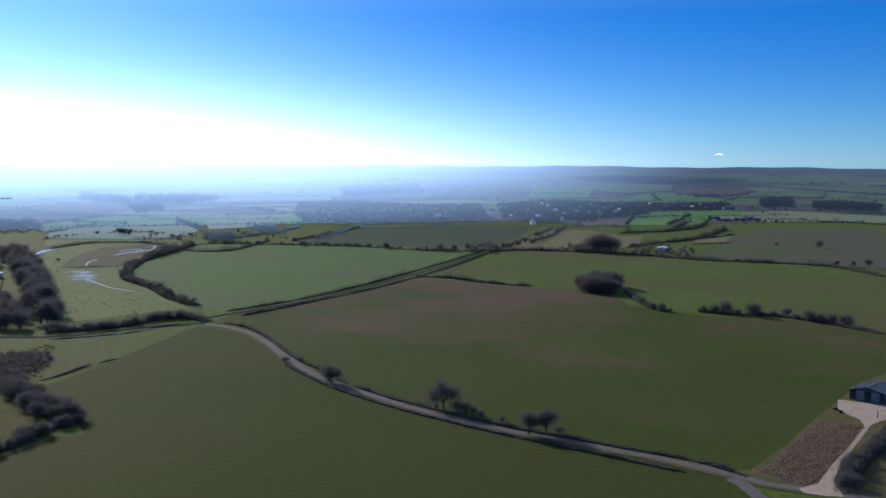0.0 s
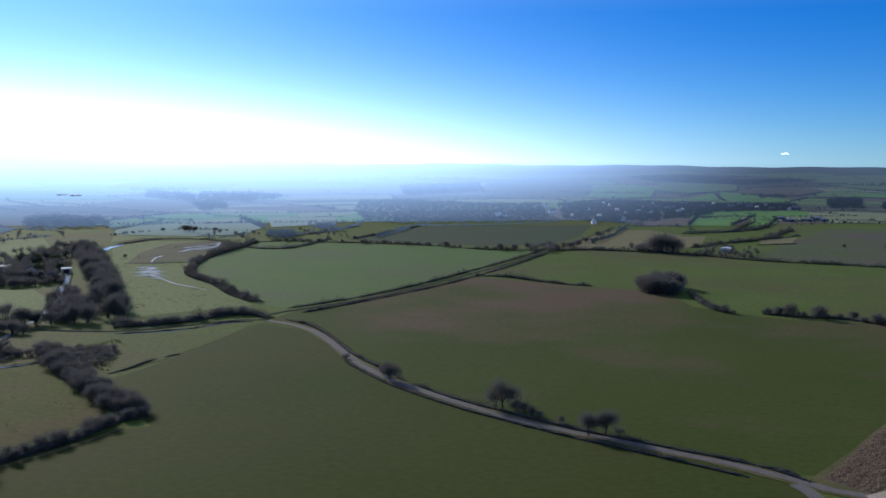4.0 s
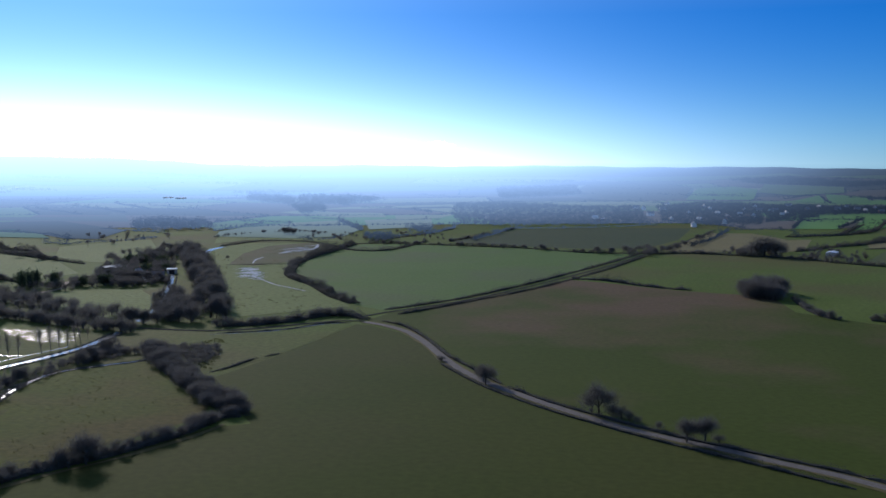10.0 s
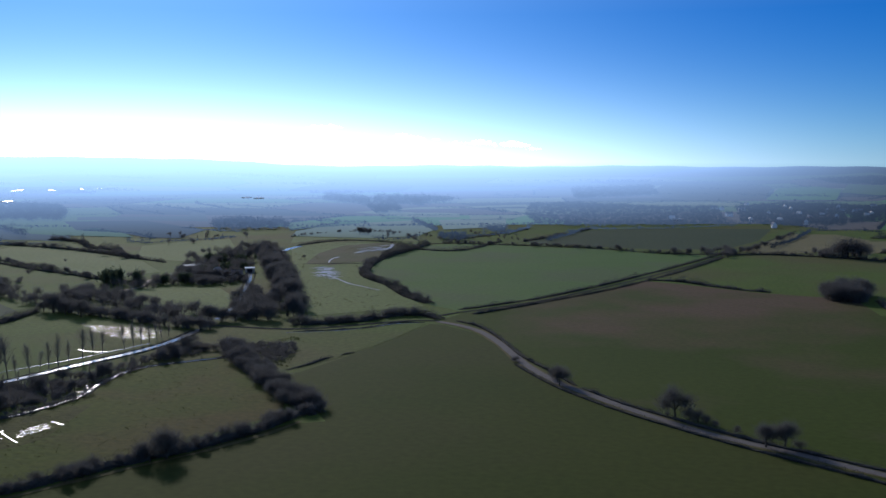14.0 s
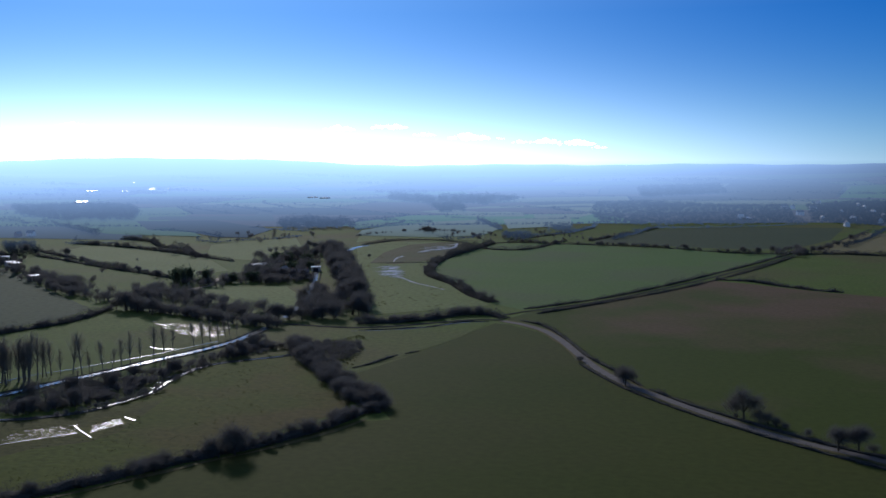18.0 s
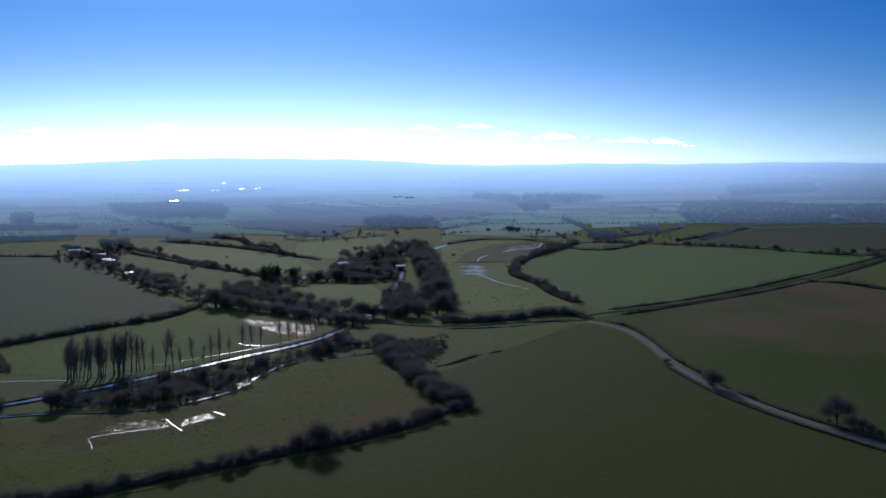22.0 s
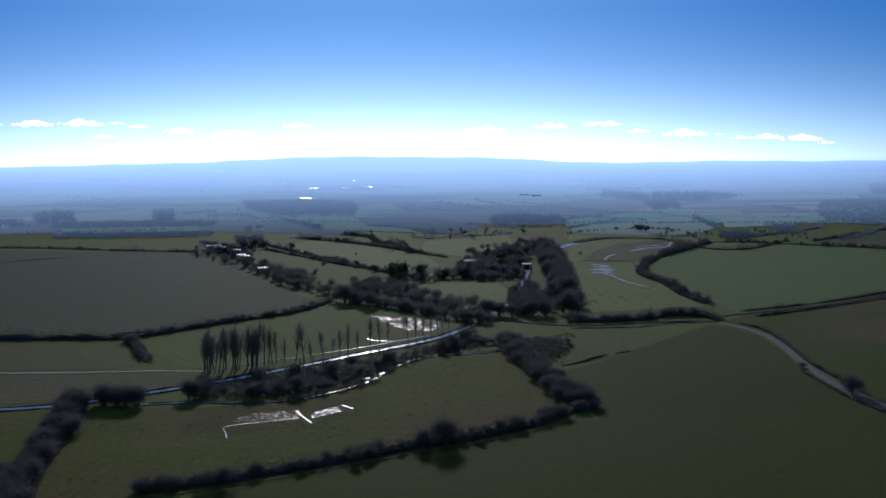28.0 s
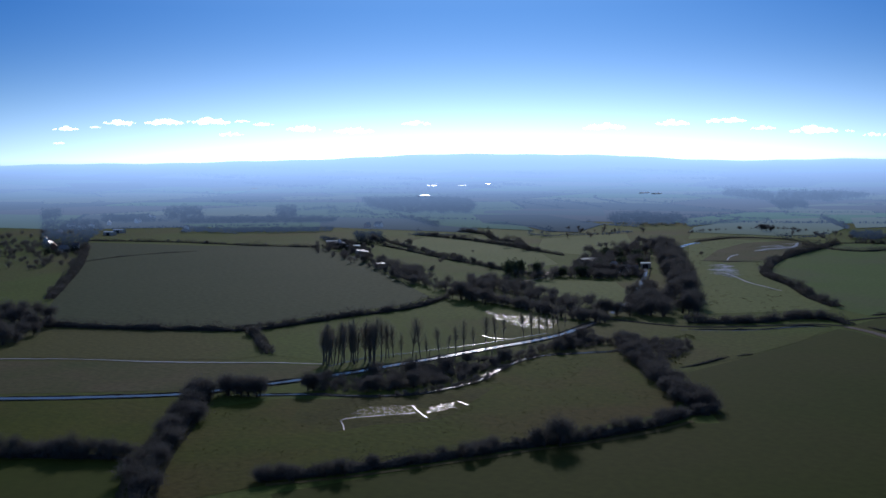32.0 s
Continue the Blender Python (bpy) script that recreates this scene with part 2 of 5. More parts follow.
    rs = np.random.RandomState(len(line))
    w = width / 2 * (1 + ragged * rs.uniform(-1, 1, (len(line), 2)))
    left, right = line + n * w[:, :1], line - n * w[:, 1:]
    v = [(x, y, height(x, y) + z) for x, y in np.concatenate([left, right])]
    k = len(line)
    return tagged(new(name, mesh_of(name, v, [(i, i + k, i + k + 1, i + 1) for i in range(k - 1)], mat)), label, name.split("_")[0], kind=kind)


def patch(name, points, mat, z, label, kind="structure", category="field"):
    v = [(x, y, height(x, y) + z) for x, y in points]
    return tagged(new(name, mesh_of(name, v, [range(len(v))], mat)), label, category, kind=kind)


def blades(rs, centres, length, width, up=0.4, out=None):
    """Thin triangles with random directions at the centres: verts, faces."""
    n = len(centres)
    d = rs.normal(size=(n, 3))
    if out is not None:
        d = d * 0.6 + out
    d[:, 2] += up
    d /= np.linalg.norm(d, axis=1)[:, None]
    s = np.cross(d, rs.normal(size=(n, 3)))
    s /= np.maximum(np.linalg.norm(s, axis=1), 1e-6)[:, None]
    ln = length * rs.uniform(0.6, 1.3, (n, 1))
    w = width * rs.uniform(0.6, 1.4, (n, 1))
    v = np.stack([centres - s * w / 2 - d * ln / 2, centres + s * w / 2 - d * ln / 2, centres + d * ln / 2], 1).reshape(-1, 3)
    return v, np.arange(3 * n).reshape(-1, 3)


def tubes(segments, sides=4):
    """Tapered limbs from (start, end, radius, radius)."""
    v, f = [], []
    for a, b, ra, rb in segments:
        d = Vector(b) - Vector(a)
        q = d.to_track_quat("Z", "Y")
        k = len(v)
        for p, r in ((a, ra), (b, rb)):
            for i in range(sides):
                t = 2 * math.pi * i / sides
                v.append(Vector(p) + q @ Vector((math.cos(t) * r, math.sin(t) * r, 0)))
        f += [(k + i, k + (i + 1) % sides, k + sides + (i + 1) % sides, k + sides + i) for i in range(sides)]
    return v, f


def tree_meshes(seed, spread, clear, twigs, kind="bare"):
    """A tree 1 m high: trunk with limbs, and a crown of fine twigs round the limbs' ends."""
    rs = np.random.RandomState(seed)
    segs, tips = [], []

    def grow(a, d, length, r, level):
        b = a + d * length
        segs.append((tuple(a), tuple(b), r, r * 0.6))
        if level == 0:
            tips.append((b, d))
            return
        if level == 1:
            tips.append((a + d * length * 0.5, d))
            tips.append((b, d))
        for _ in range(3 if level > 1 else 4):
            nd = d * (0.75 if kind != "poplar" else 1.6) + rs.normal(size=3) * (0.62 if kind != "poplar" else 0.3) * spread
            nd[2] = abs(nd[2]) * 0.8 + (0.22 if level < 3 else 0.45)
            nd /= np.linalg.norm(nd)
            grow(a + d * length * rs.uniform(0.55, 1.0), nd, length * rs.uniform(0.6, 0.85), r * 0.55, level - 1)

    lean = np.array([rs.normal() * 0.05, rs.normal() * 0.05, 1.0])
    grow(np.zeros(3), lean / np.linalg.norm(lean), max(clear, 0.12), 0.021, 3)
    if kind == "poplar":
        segs, tips = [((0, 0, 0), (lean[0], lean[1], 0.97), 0.010, 0.002)], []
        for zz in rs.uniform(0.20, 0.80, 44):
            t = rs.uniform(0, 6.28)
            out = rs.uniform(0.14, 0.36)
            d = np.array([math.cos(t) * out, math.sin(t) * out, 1.0])
            d /= np.linalg.norm(d)
            a = np.array([lean[0] * zz, lean[1] * zz, zz])
            ln = rs.uniform(0.26, 0.42) * (1.1 - zz * 0.75)
            segs.append((tuple(a), tuple(a + d * ln), 0.0032, 0.001))
            for u in (0.4, 0.6, 0.8, 1.0):
                tips.append((a + d * ln * u, d))
    ends = np.array([t[0] for t in tips])
    dirs = np.array([t[1] for t in tips])
    pick = rs.randint(0, len(ends), twigs)
    c = ends[pick] + rs.normal(size=(twigs, 3)) * (0.062 if kind != "poplar" else 0.036)
    top = c[:, 2].max() + 0.03
    v, f = blades(rs, c, {"leafy": 0.05, "poplar": 0.09}.get(kind, 0.06), {"leafy": 0.03, "poplar": 0.0021}.get(kind, 0.0046), 0.3, dirs[pick])
    tv, tf = tubes([(np.array(a), np.array(b), r, q) for a, b, r, q in segs])
    tv = [np.array(p) for p in tv]
    v, tv = v / top, np.array(tv) / top
    v[:, 2] = np.maximum(v[:, 2], 0.02)
    return (tv, tf), (v, f)


KINDS = {}


def tree_kind(key, seed, spread, clear, twigs, mat, kind="bare"):
    (tv, tf), (cv, cf) = tree_meshes(seed, spread, clear, twigs, kind)
    KINDS.setdefault(key, []).append((mesh_of("trunk", tv, tf, POPLAR_BARK if kind == "poplar" else BARK), mesh_of("crown", cv, cf, mat)))


for s in range(4):
    tree_kind("oak", 10 + s, 1.0, 0.20, 4600, TWIG)
    tree_kind("poplar", 30 + s, 0.5, 0.35, 380, POPLAR_TWIG, "poplar")
    tree_kind("thick", 90 + s, 0.9, 0.10, 2300, TWIG)
    tree_kind("bush", 50 + s, 1.5, 0.08, 1700, TWIG)
    tree_kind("dark", 70 + s, 1.1, 0.12, 1500, EVERGREEN, "leafy")
LABELS = {"thick": ("densely branched bare tree, twiggy to the ground", "bare_tree"),
          "oak": ("bare winter oak tree with a rounded twiggy crown", "bare_tree"),
          "poplar": ("tall slender bare poplar tree beside the river", "poplar_tree"),
          "bush": ("low bare thorn bush with tangled brown twigs", "thorn_bush"),
          "dark": ("dark evergreen tree with dense foliage", "evergreen_tree")}
RT = np.random.RandomState(5)


def plant(key, x, y, h, wide=1.0, label="", group=""):
    trunk, crown = KINDS[key][RT.randint(4)]
    ob = new(LABELS[key][1])
    m = Matrix.LocRotScale((x, y, float(height(x, y)) - 0.05), Euler((0, 0, RT.uniform(0, 6.28))), (h * wide, h * wide, h))
    ob.matrix_world = m
    part("trunk", trunk, ob)
    part("crown", crown, ob)
    return tagged(ob, label or LABELS[key][0], "bush" if key == "bush" else "tree", group)


def hedge(points, wide, high, label, thick=1.7, blade=0.33, name="hedge"):
    """A hedgerow: an uneven dark core with tangled twigs all round it."""
    line = smooth_line(points, 2.2 * max(1.0, high / 2.5))
    n = side(line)
    rs = np.random.RandomState(int(abs(line[0, 0]) * 7 + abs(line[0, 1])) % 9999)
    k = len(line)
    hs = np.repeat(rs.uniform(0.7, 1.15, k // 3 + 2), 3)[:k] * rs.uniform(0.85, 1.15, k)
    ws = rs.uniform(0.75, 1.2, k)
    ends_ = np.minimum(1.0, 0.25 + np.minimum(np.arange(k), np.arange(k)[::-1]) * 0.25)
    lump = np.array([1.0 + 0.45 * noise.noise((p[0] * 0.11, p[1] * 0.11, 7.0)) + 0.35 * noise.noise((p[0] * 0.3, p[1] * 0.3, 1.0)) for p in line])
    hs, ws = hs * ends_ * np.clip(lump, 0.45, 1.6), ws * ends_ * np.clip(0.5 + 0.5 * lump, 0.6, 1.3)
    away = min(1.0, max(0.0, (np.hypot(line[:, 0], line[:, 1]).mean() - 450) / 500))
    if away > 0.2:
        gaps = np.array([noise.noise((p[0] * 0.035, p[1] * 0.035, 3.0)) for p in line])
        hs = hs * np.clip(1.0 + 1.6 * gaps, 0.25, 1.5)
    v, f = [], []
    for i in range(k):
        x, y = line[i]
        z = float(height(x, y))
        for o, u in ((-0.36, -0.02), (-0.40, 0.35), (-0.14, 0.52), (0.14, 0.54), (0.40, 0.35), (0.36, -0.02)):
            j = rs.uniform(-0.1, 0.1)
            v.append((x + n[i, 0] * (o + j) * wide * ws[i], y + n[i, 1] * (o + j) * wide * ws[i], z + (u + (j if u > 0 else 0)) * high * hs[i] * (1 - 0.4 * away)))
        if i:
            a, b = 6 * (i - 1), 6 * i
            f += [(a + q, a + q + 1, b + q + 1, b + q) for q in range(5)]
    f += [tuple(range(6)), tuple(range(6 * k - 6, 6 * k))]
    length = np.linalg.norm(np.diff(line, axis=0), axis=1).sum()
    m = int(length * (16 if away == 0 else 11) * thick * (wide + 1.5 * high) / 4)
    at = rs.uniform(0, k - 1.001, m)
    i = at.astype(int)
    p = line[i] + (line[i + 1] - line[i]) * (at - i)[:, None]
    t = rs.uniform(-0.15, math.pi + 0.15, m)
    o = np.cos(t) * 0.52 * wide * rs.uniform(0.8, 1.15, m)
    c = np.stack([p[:, 0] + n[i, 0] * o, p[:, 1] + n[i, 1] * o, height(p[:, 0], p[:, 1]) + np.maximum(0.1, np.sin(t)) * high * hs[i] * rs.uniform(0.45, 1.25, m)], 1)
    blade = blade * (0.7 + 0.1 * high) * (1 + 0.6 * away)
    bv, bf = blades(rs, c, blade * 1.7, blade * 0.42, 0.6)
    allv = np.concatenate([np.array(v), bv])
    faces = f + (bf + len(v)).tolist()
    return tagged(new(name, mesh_of(name, allv, faces, HEDGE)), label, "hedge")


def inside(poly, x, y):
    c = False
    for (x1, y1), (x2, y2) in zip(poly, poly[1:] + poly[:1]):
        if (y1 > y) != (y2 > y) and x < (x2 - x1) * (y - y1) / (y2 - y1) + x1:
            c = not c
    return c


def wood(poly, gap, high, label, mat=None, name="woodland", per=45):
    """A stand of far trees: clumped crowns of coarse twigs on short stems, one object."""
    xs, ys = [p[0] for p in poly], [p[1] for p in poly]
    rs = np.random.RandomState(int(abs(xs[0]) + abs(ys[0])) % 9999)
    area = (max(xs) - min(xs)) * (max(ys) - min(ys))
    cs, ss = [], []
    for _ in range(min(2500, int(area / gap ** 2) + 3)):
        x, y = rs.uniform(min(xs), max(xs)), rs.uniform(min(ys), max(ys))
        if inside(poly, x + rs.normal() * gap * 1.5, y + rs.normal() * gap * 3):
            h = high * rs.uniform(0.5, 1.15)
            q = rs.normal(size=(per, 3)) * np.array([0.24, 0.24, 0.2]) * h + np.array([x, y, float(height(x, y)) + 0.55 * h])
            cs.append(np.maximum(q, np.array([-1e9, -1e9, float(height(x, y)) + 0.3])))
    if not cs:
        return None
    v, f = blades(rs, np.concatenate(cs), high * 0.16, high * 0.075, 0.5)
    return tagged(new(name, mesh_of(name, v, f, mat or WOOD_FAR)), label, "woodland", kind="stuff")


def box(x0, y0, z0, x1, y1, z1):
    v = [(x, y, z) for z in (z0, z1) for x, y in ((x0, y0), (x1, y0), (x1, y1), (x0, y1))]
    return v, [(3, 2, 1, 0), (4, 5, 6, 7), (0, 1, 5, 4), (1, 2, 6, 5), (2, 3, 7, 6), (3, 0, 4, 7)]


def gable(l, w, eave, ridge):
    """Walls of a gabled house, length l along x."""
    a, b = l / 2, w / 2
    v = [(-a, -b, 0), (a, -b, 0), (a, b, 0), (-a, b, 0), (-a, -b, eave), (a, -b, eave), (a, b, eave), (-a, b, eave), (-a, 0, ridge), (a, 0, ridge)]
    return v, [(0, 1, 5, 4), (2, 3, 7, 6), (1, 2, 6, 9, 5), (3, 0, 4, 8, 7)]


def roof_slab(l, w, eave, ridge, over=0.35, t=0.16):
    a, b = l / 2 + over, w / 2 + over
    drop = (ridge - eave) / (w / 2) * over
    v = []
    for s in (-a, a):
        for dz in (0, t):
            v += [(s, -b, eave - drop + dz), (s, 0, ridge + dz), (s, b, eave - drop + dz)]
    f = [(0, 1, 7, 6), (1, 2, 8, 7), (3, 9, 10, 4), (4, 10, 11, 5), (0, 6, 9, 3), (2, 5, 11, 8), (0, 3, 4, 1), (1, 4, 5, 2), (6, 7, 10, 9), (7, 8, 11, 10)]
    return v, f


def house_kind(l, w, eave, ridge, wall, roof, label, stack=BRICK, dark=DARK):
    ob = new("house")
    part("wall", mesh_of("wall", *gable(l, w, eave, ridge), wall), ob)
    r = part("roof", mesh_of("roof", *roof_slab(l, w, eave, ridge), roof), ob)
    part("chimney", mesh_of("chimney", *box(l / 2 - 1.1, -0.4, ridge - 0.6, l / 2 - 0.2, 0.4, ridge + 1.3), stack), r)
    for y in (-w / 2, w / 2):
        for x in (-l / 3, 0.0, l / 3):
            for z in (1.0, 3.2):
                if z + 1.2 < eave and not (x == 0.0 and z == 1.0):
                    part("window", mesh_of("window", *box(x - 0.55, y - 0.04, z, x + 0.55, y + 0.04, z + 1.15), dark), ob)
    part("door", mesh_of("door", *box(-0.5, -w / 2 - 0.05, 0, 0.5, -w / 2 + 0.05, 2.05), dark), ob)
    return tagged(ob, label, "house", "village houses")


def turn_to(x, y, a=0.0):
    return pose(x, y, float(height(x, y)), 0, 0, a)


# ---- the land ----
rings = [0, 60, 120, 200, 300, 420, 560, 720, 900, 1100, 1350, 1650, 2000, 2300, 2500, 2700, 2900, 3100, 3300, 3500, 3700, 3850, 4000, 4150, 4300, 4450, 4600, 4700, 4800, 4900]
SEG = 360
gv = [(0, 0, 0)]
for r in rings[1:]:
    for i in range(SEG):
        t = 2 * math.pi * i / SEG
        x, y = r * math.sin(t), r * math.cos(t)
        gv.append((x, y, float(height(x, y)) - 5 * min(1.0, max(0.0, (r - 1650) / 600))))
gf = [(0, 1 + (i + 1) % SEG, 1 + i) for i in range(SEG)]
for k in range(len(rings) - 2):
    a, b = 1 + k * SEG, 1 + (k + 1) * SEG
    gf += [(a + i, a + (i + 1) % SEG, b + (i + 1) % SEG, b + i) for i in range(SEG)]
tagged(new("ground", mesh_of("ground", gv, gf, GRASS, True)), "olive green winter pasture reaching to low hills", "ground", kind="structure")

laid = 0


def field(name, points, mat, label):
    """A field as a thin sheet, each one laid a little above the one before."""
    global laid
    patch(name, points, mat, 0.03 + 0.004 * laid, label)
    laid += 1


field("field_wheat", [(-228, 724), (-247, 813), (-254, 933), (-242, 1018), (-187, 1030), (-128, 1010), (-72, 1000), (-18, 968), (43, 964), (8, 870), (-22, 772), (-51, 702), (-81, 632), (-107, 588), (-121, 565), (-138, 579), (-171, 625), (-202, 681), (-216, 696)], BRIGHT, "bright green field of young wheat inside hedges")
field("field_foreground", [(-110.8, 310.6), (-120.2, 325.2), (-149, 375), (-140, 415), (-132, 463), (-125, 514), (-117, 512), (-97, 492), (-85, 471), (-68, 437), (-51, 405), (-33.8, 374.7), (-12.7, 352.9), (0.3, 335.5), (21.9, 315.0), (46.9, 296.3), (68.4, 277.2), (77.2, 268.3), (84.0, 256.4), (62.6, 181.4), (-3.6, 183.7), (-73.7, 168.2), (-118.8, 145.3), (-181.5, 180.7), (-166.1, 211.0), (-153.3, 237.5), (-135.4, 270.3), (-122.2, 303.0)], OLIVE, "wide green field of short winter crop below the lane")
field("field_brown", [(-122, 528), (-115, 562), (-92, 593), (-49, 675), (-21, 739), (7, 723), (49, 692), (79, 680), (109, 671), (112, 602), (144, 566), (174, 550), (261, 544), (215, 447), (164, 391), (136.0, 349.1), (116.5, 320.5), (102.7, 299.1), (86.6, 276.2), (77.8, 277.4), (51.3, 299.4), (20.7, 326.3), (0.2, 346.9), (-15.7, 356.5), (-38.5, 386.5), (-52, 411), (-65, 434), (-82, 478), (-98, 507)], WHEAT_BROWN, "large field of thin green crop with brown soil showing")
field("field_upper", [(-19, 779), (17, 881), (49, 953), (132, 951), (203, 908), (276, 875), (357, 836), (338, 770), (226, 512), (216, 539), (211, 554), (179, 567), (131, 582), (120, 605), (122, 666), (91, 702), (59, 701)], GRASS, "long green field on the gentle rise behind the copse")
field("field_fallow", [(-159, 1071), (-103, 1279), (-24, 1344), (118, 1357), (87, 1152), (46, 1028), (-18, 1012), (-74, 1027), (-134, 1059)], DARK_FIELD, "grey brown fallow field behind the wheat")
field("field_strip", [(-243, 1062), (-208, 1147), (-176, 1277), (-106, 1279), (-159, 1071)], GRASS, "narrow pale pasture between hedges")
field("field_stubble", [(60, 1015), (96, 1144), (134, 1268), (184, 1275), (207, 1183), (149, 1035), (82, 978)], STRAW, "yellow stubble field near the village")
field("field_paddock", [(179, 1153), (235, 1187), (200, 1041), (159, 990)], STRAW, "small yellow paddock by the village")
field("field_slope", [(223, 910), (296, 1092), (423, 1346), (510, 1346), (565, 1328), (519, 1186), (356, 811), (333, 834), (279, 886)], MOTTLED, "grey green field with a lone tree")
field("field_grey", [(-488, 318), (-695, 485), (-909, 648), (-778, 681), (-669, 736), (-572, 679), (-443, 568), (-362, 501), (-356, 461), (-372, 396), (-374, 360), (-439, 326)], DARK_FIELD, "large grey green field behind the river meadows")
field("field_poplar", [(-351, 357), (-353, 392), (-347, 449), (-330, 496), (-270, 475), (-247, 458), (-250, 408), (-264, 343), (-281, 315), (-312, 314)], GRASS, "green river meadow behind the poplars")
field("field_drain", [(-473, 273), (-441, 290), (-361, 348), (-314, 312), (-319, 297), (-365, 271), (-418, 241)], GRASS, "green meadow along the drain")
field("field_marsh", [(-410, 236), (-346, 272), (-302, 298), (-278, 309), (-267.1, 271.7), (-289.0, 248.9), (-349, 201)], MARSH, "brown sodden meadow beside the river")
field("field_pools", [(-264.8, 226.8), (-252.6, 256.9), (-228.3, 270.9), (-215.0, 291.7), (-210.8, 324.8), (-218, 365), (-195, 408), (-180, 390), (-133.5, 332.0), (-128.9, 316.2), (-146.5, 273.9), (-169.1, 220.8), (-188.6, 182.6), (-202.3, 150.3), (-211.7, 164.9), (-234.1, 192.7)], MEADOW, "rough wet meadow with flood pools")
field("field_sodden", [(-242.1, 258.3), (-231.5, 273.1), (-220.3, 284.7), (-206.1, 307.3), (-198.0, 314.9), (-192.2, 290.1), (-187.7, 271.4), (-189.9, 260.1), (-201.6, 248.5), (-207.2, 233.3), (-228.4, 238.2)], PEAT, "dark sodden ground round the flood pools")
field("field_bank", [(-344.3, 194.7), (-284.8, 241.6), (-278.3, 239.9), (-253.4, 210.2), (-234.7, 185.3), (-279.7, 157.6)], MEADOW, "green meadow below the river")
field("field_corner", [(-275.4, 155.1), (-233.9, 181.7), (-199.9, 152.0), (-230.7, 129.4)], WHEAT, "green field corner behind the hedge")
field("field_scrub", [(-200, 435), (-182, 469), (-154, 490), (-137, 512), (-127, 515), (-131, 469), (-141, 417), (-152, 386), (-164, 392)], GRASS, "bright grass strip below the river lane")
field("field_yellow_paddock", [(281, 1136), (336, 1179), (302, 1085), (269, 1072)], STRAW, "small yellow paddock under the farm")
field("field_west_green", [(-612, 778), (-640, 882), (-558, 884), (-482, 832), (-387, 710), (-397, 660), (-483, 705)], PALE, "green pasture behind the hamlet")
field("field_west_pale", [(-463, 809), (-522, 923), (-500, 993), (-478, 1032), (-426, 932), (-395, 784)], PALE, "green pasture behind the hamlet farm")
field("field_north_pale", [(-391, 993), (-448, 1154), (-449, 1323), (-375, 1338), (-302, 1203), (-269, 1049), (-333, 1057), (-374, 1047)], PALE, "pale pasture above the flooded meadow")
field("field_flood", [(-314, 800), (-365, 929), (-361, 1011), (-285, 1020), (-258, 833), (-235, 746), (-203, 683), (-144, 577), (-197, 525), (-252, 656)], PALE, "tawny water meadow with standing floodwater")
field("field_tawny", [(-301, 796), (-323, 891), (-328, 976), (-299, 1028), (-266, 1003), (-253, 924), (-259, 822), (-277, 789)], MARSH, "tawny sodden corner of the water meadow")
field("field_hamlet", [(-351, 605), (-300, 630), (-266, 582), (-244, 512), (-271, 511), (-331, 549)], PALE, "pasture beside the hamlet")

# ---- roads and water ----
LANE = [(117.6, 247.7), (108.4, 252.6), (86.3, 264.5), (77.0, 274.4), (65.8, 284.8), (50.7, 295.3), (35.1, 307.5), (13.1, 322.0), (-5.4, 340.1), (-26.2, 364.6), (-42.7, 385.9), (-57, 411), (-69, 439), (-83, 473), (-97, 499), (-111, 514), (-123, 522)]
ROAD = [(-131, 534), (-119, 557), (-105, 577), (-79, 619), (-50, 687), (-22, 760), (8, 846), (43, 964), (74, 1056), (111, 1203), (146, 1334)]
ROAD_WEST = [(-123, 525), (-137, 523), (-158, 504), (-174, 489), (-192, 480), (-213, 480), (-233, 482), (-251, 486), (-288, 503), (-329, 521), (-364, 533)]
strip("verge_lane", LANE, 6.6, VERGE, 0.14, "pale grass verge along the lane", ragged=0.2)
strip("road_lane", LANE, 3.8, TARMAC, 0.19, "narrow grey tarmac lane winding between fields")
strip("road_village", ROAD, 2.4, DARK_TARMAC, 0.18, "straight lane running to the village between hedges")
strip("road_west", ROAD_WEST, 2.8, DARK_TARMAC, 0.17, "lane crossing the river towards the hamlet")
RIVER = [(-349.4, 187.9), (-342.5, 196.5), (-318.8, 214.2), (-296.5, 233.0), (-284.8, 245.3), (-269.8, 277.7), (-260.5, 300.7), (-253, 328), (-247, 350), (-242, 373), (-235, 400), (-231, 429), (-234, 469)]
RIVER_UP = [(-240, 501), (-249, 540), (-268, 596), (-296, 670), (-316, 719)]
RIVER_FAR = [(-355, 853), (-361, 889), (-367, 928), (-366, 959)]
STREAM = [(-263.6, 255.9), (-246.4, 268.6), (-227.2, 277.6), (-214.8, 291.1), (-210.7, 306.2), (-208.8, 322.0), (-214, 348), (-214, 373), (-202, 390), (-190, 405), (-188, 430), (-176, 441)]
DRAIN = [(-427, 230), (-413, 238), (-375, 262), (-341, 277), (-314, 293), (-300, 302), (-280, 311)]
DRAIN_EAST = [(-275, 309), (-273, 334), (-265, 348), (-258, 366), (-250, 385), (-244, 406), (-238, 426)]
strip("river", RIVER, 3.5, WATER, 0.20, "slow river reflecting the sky", ragged=0.15)
strip("river_upper", RIVER_UP, 3.2, PALE_WATER, 0.20, "shining river reach by the hamlet", ragged=0.2)
strip("river_far", RIVER_FAR, 6.0, PALE_WATER, 0.20, "distant glinting bend of the river", ragged=0.3)
strip("stream", STREAM, 1.3, WATER, 0.20, "dark stream winding along the meadow", ragged=0.3)
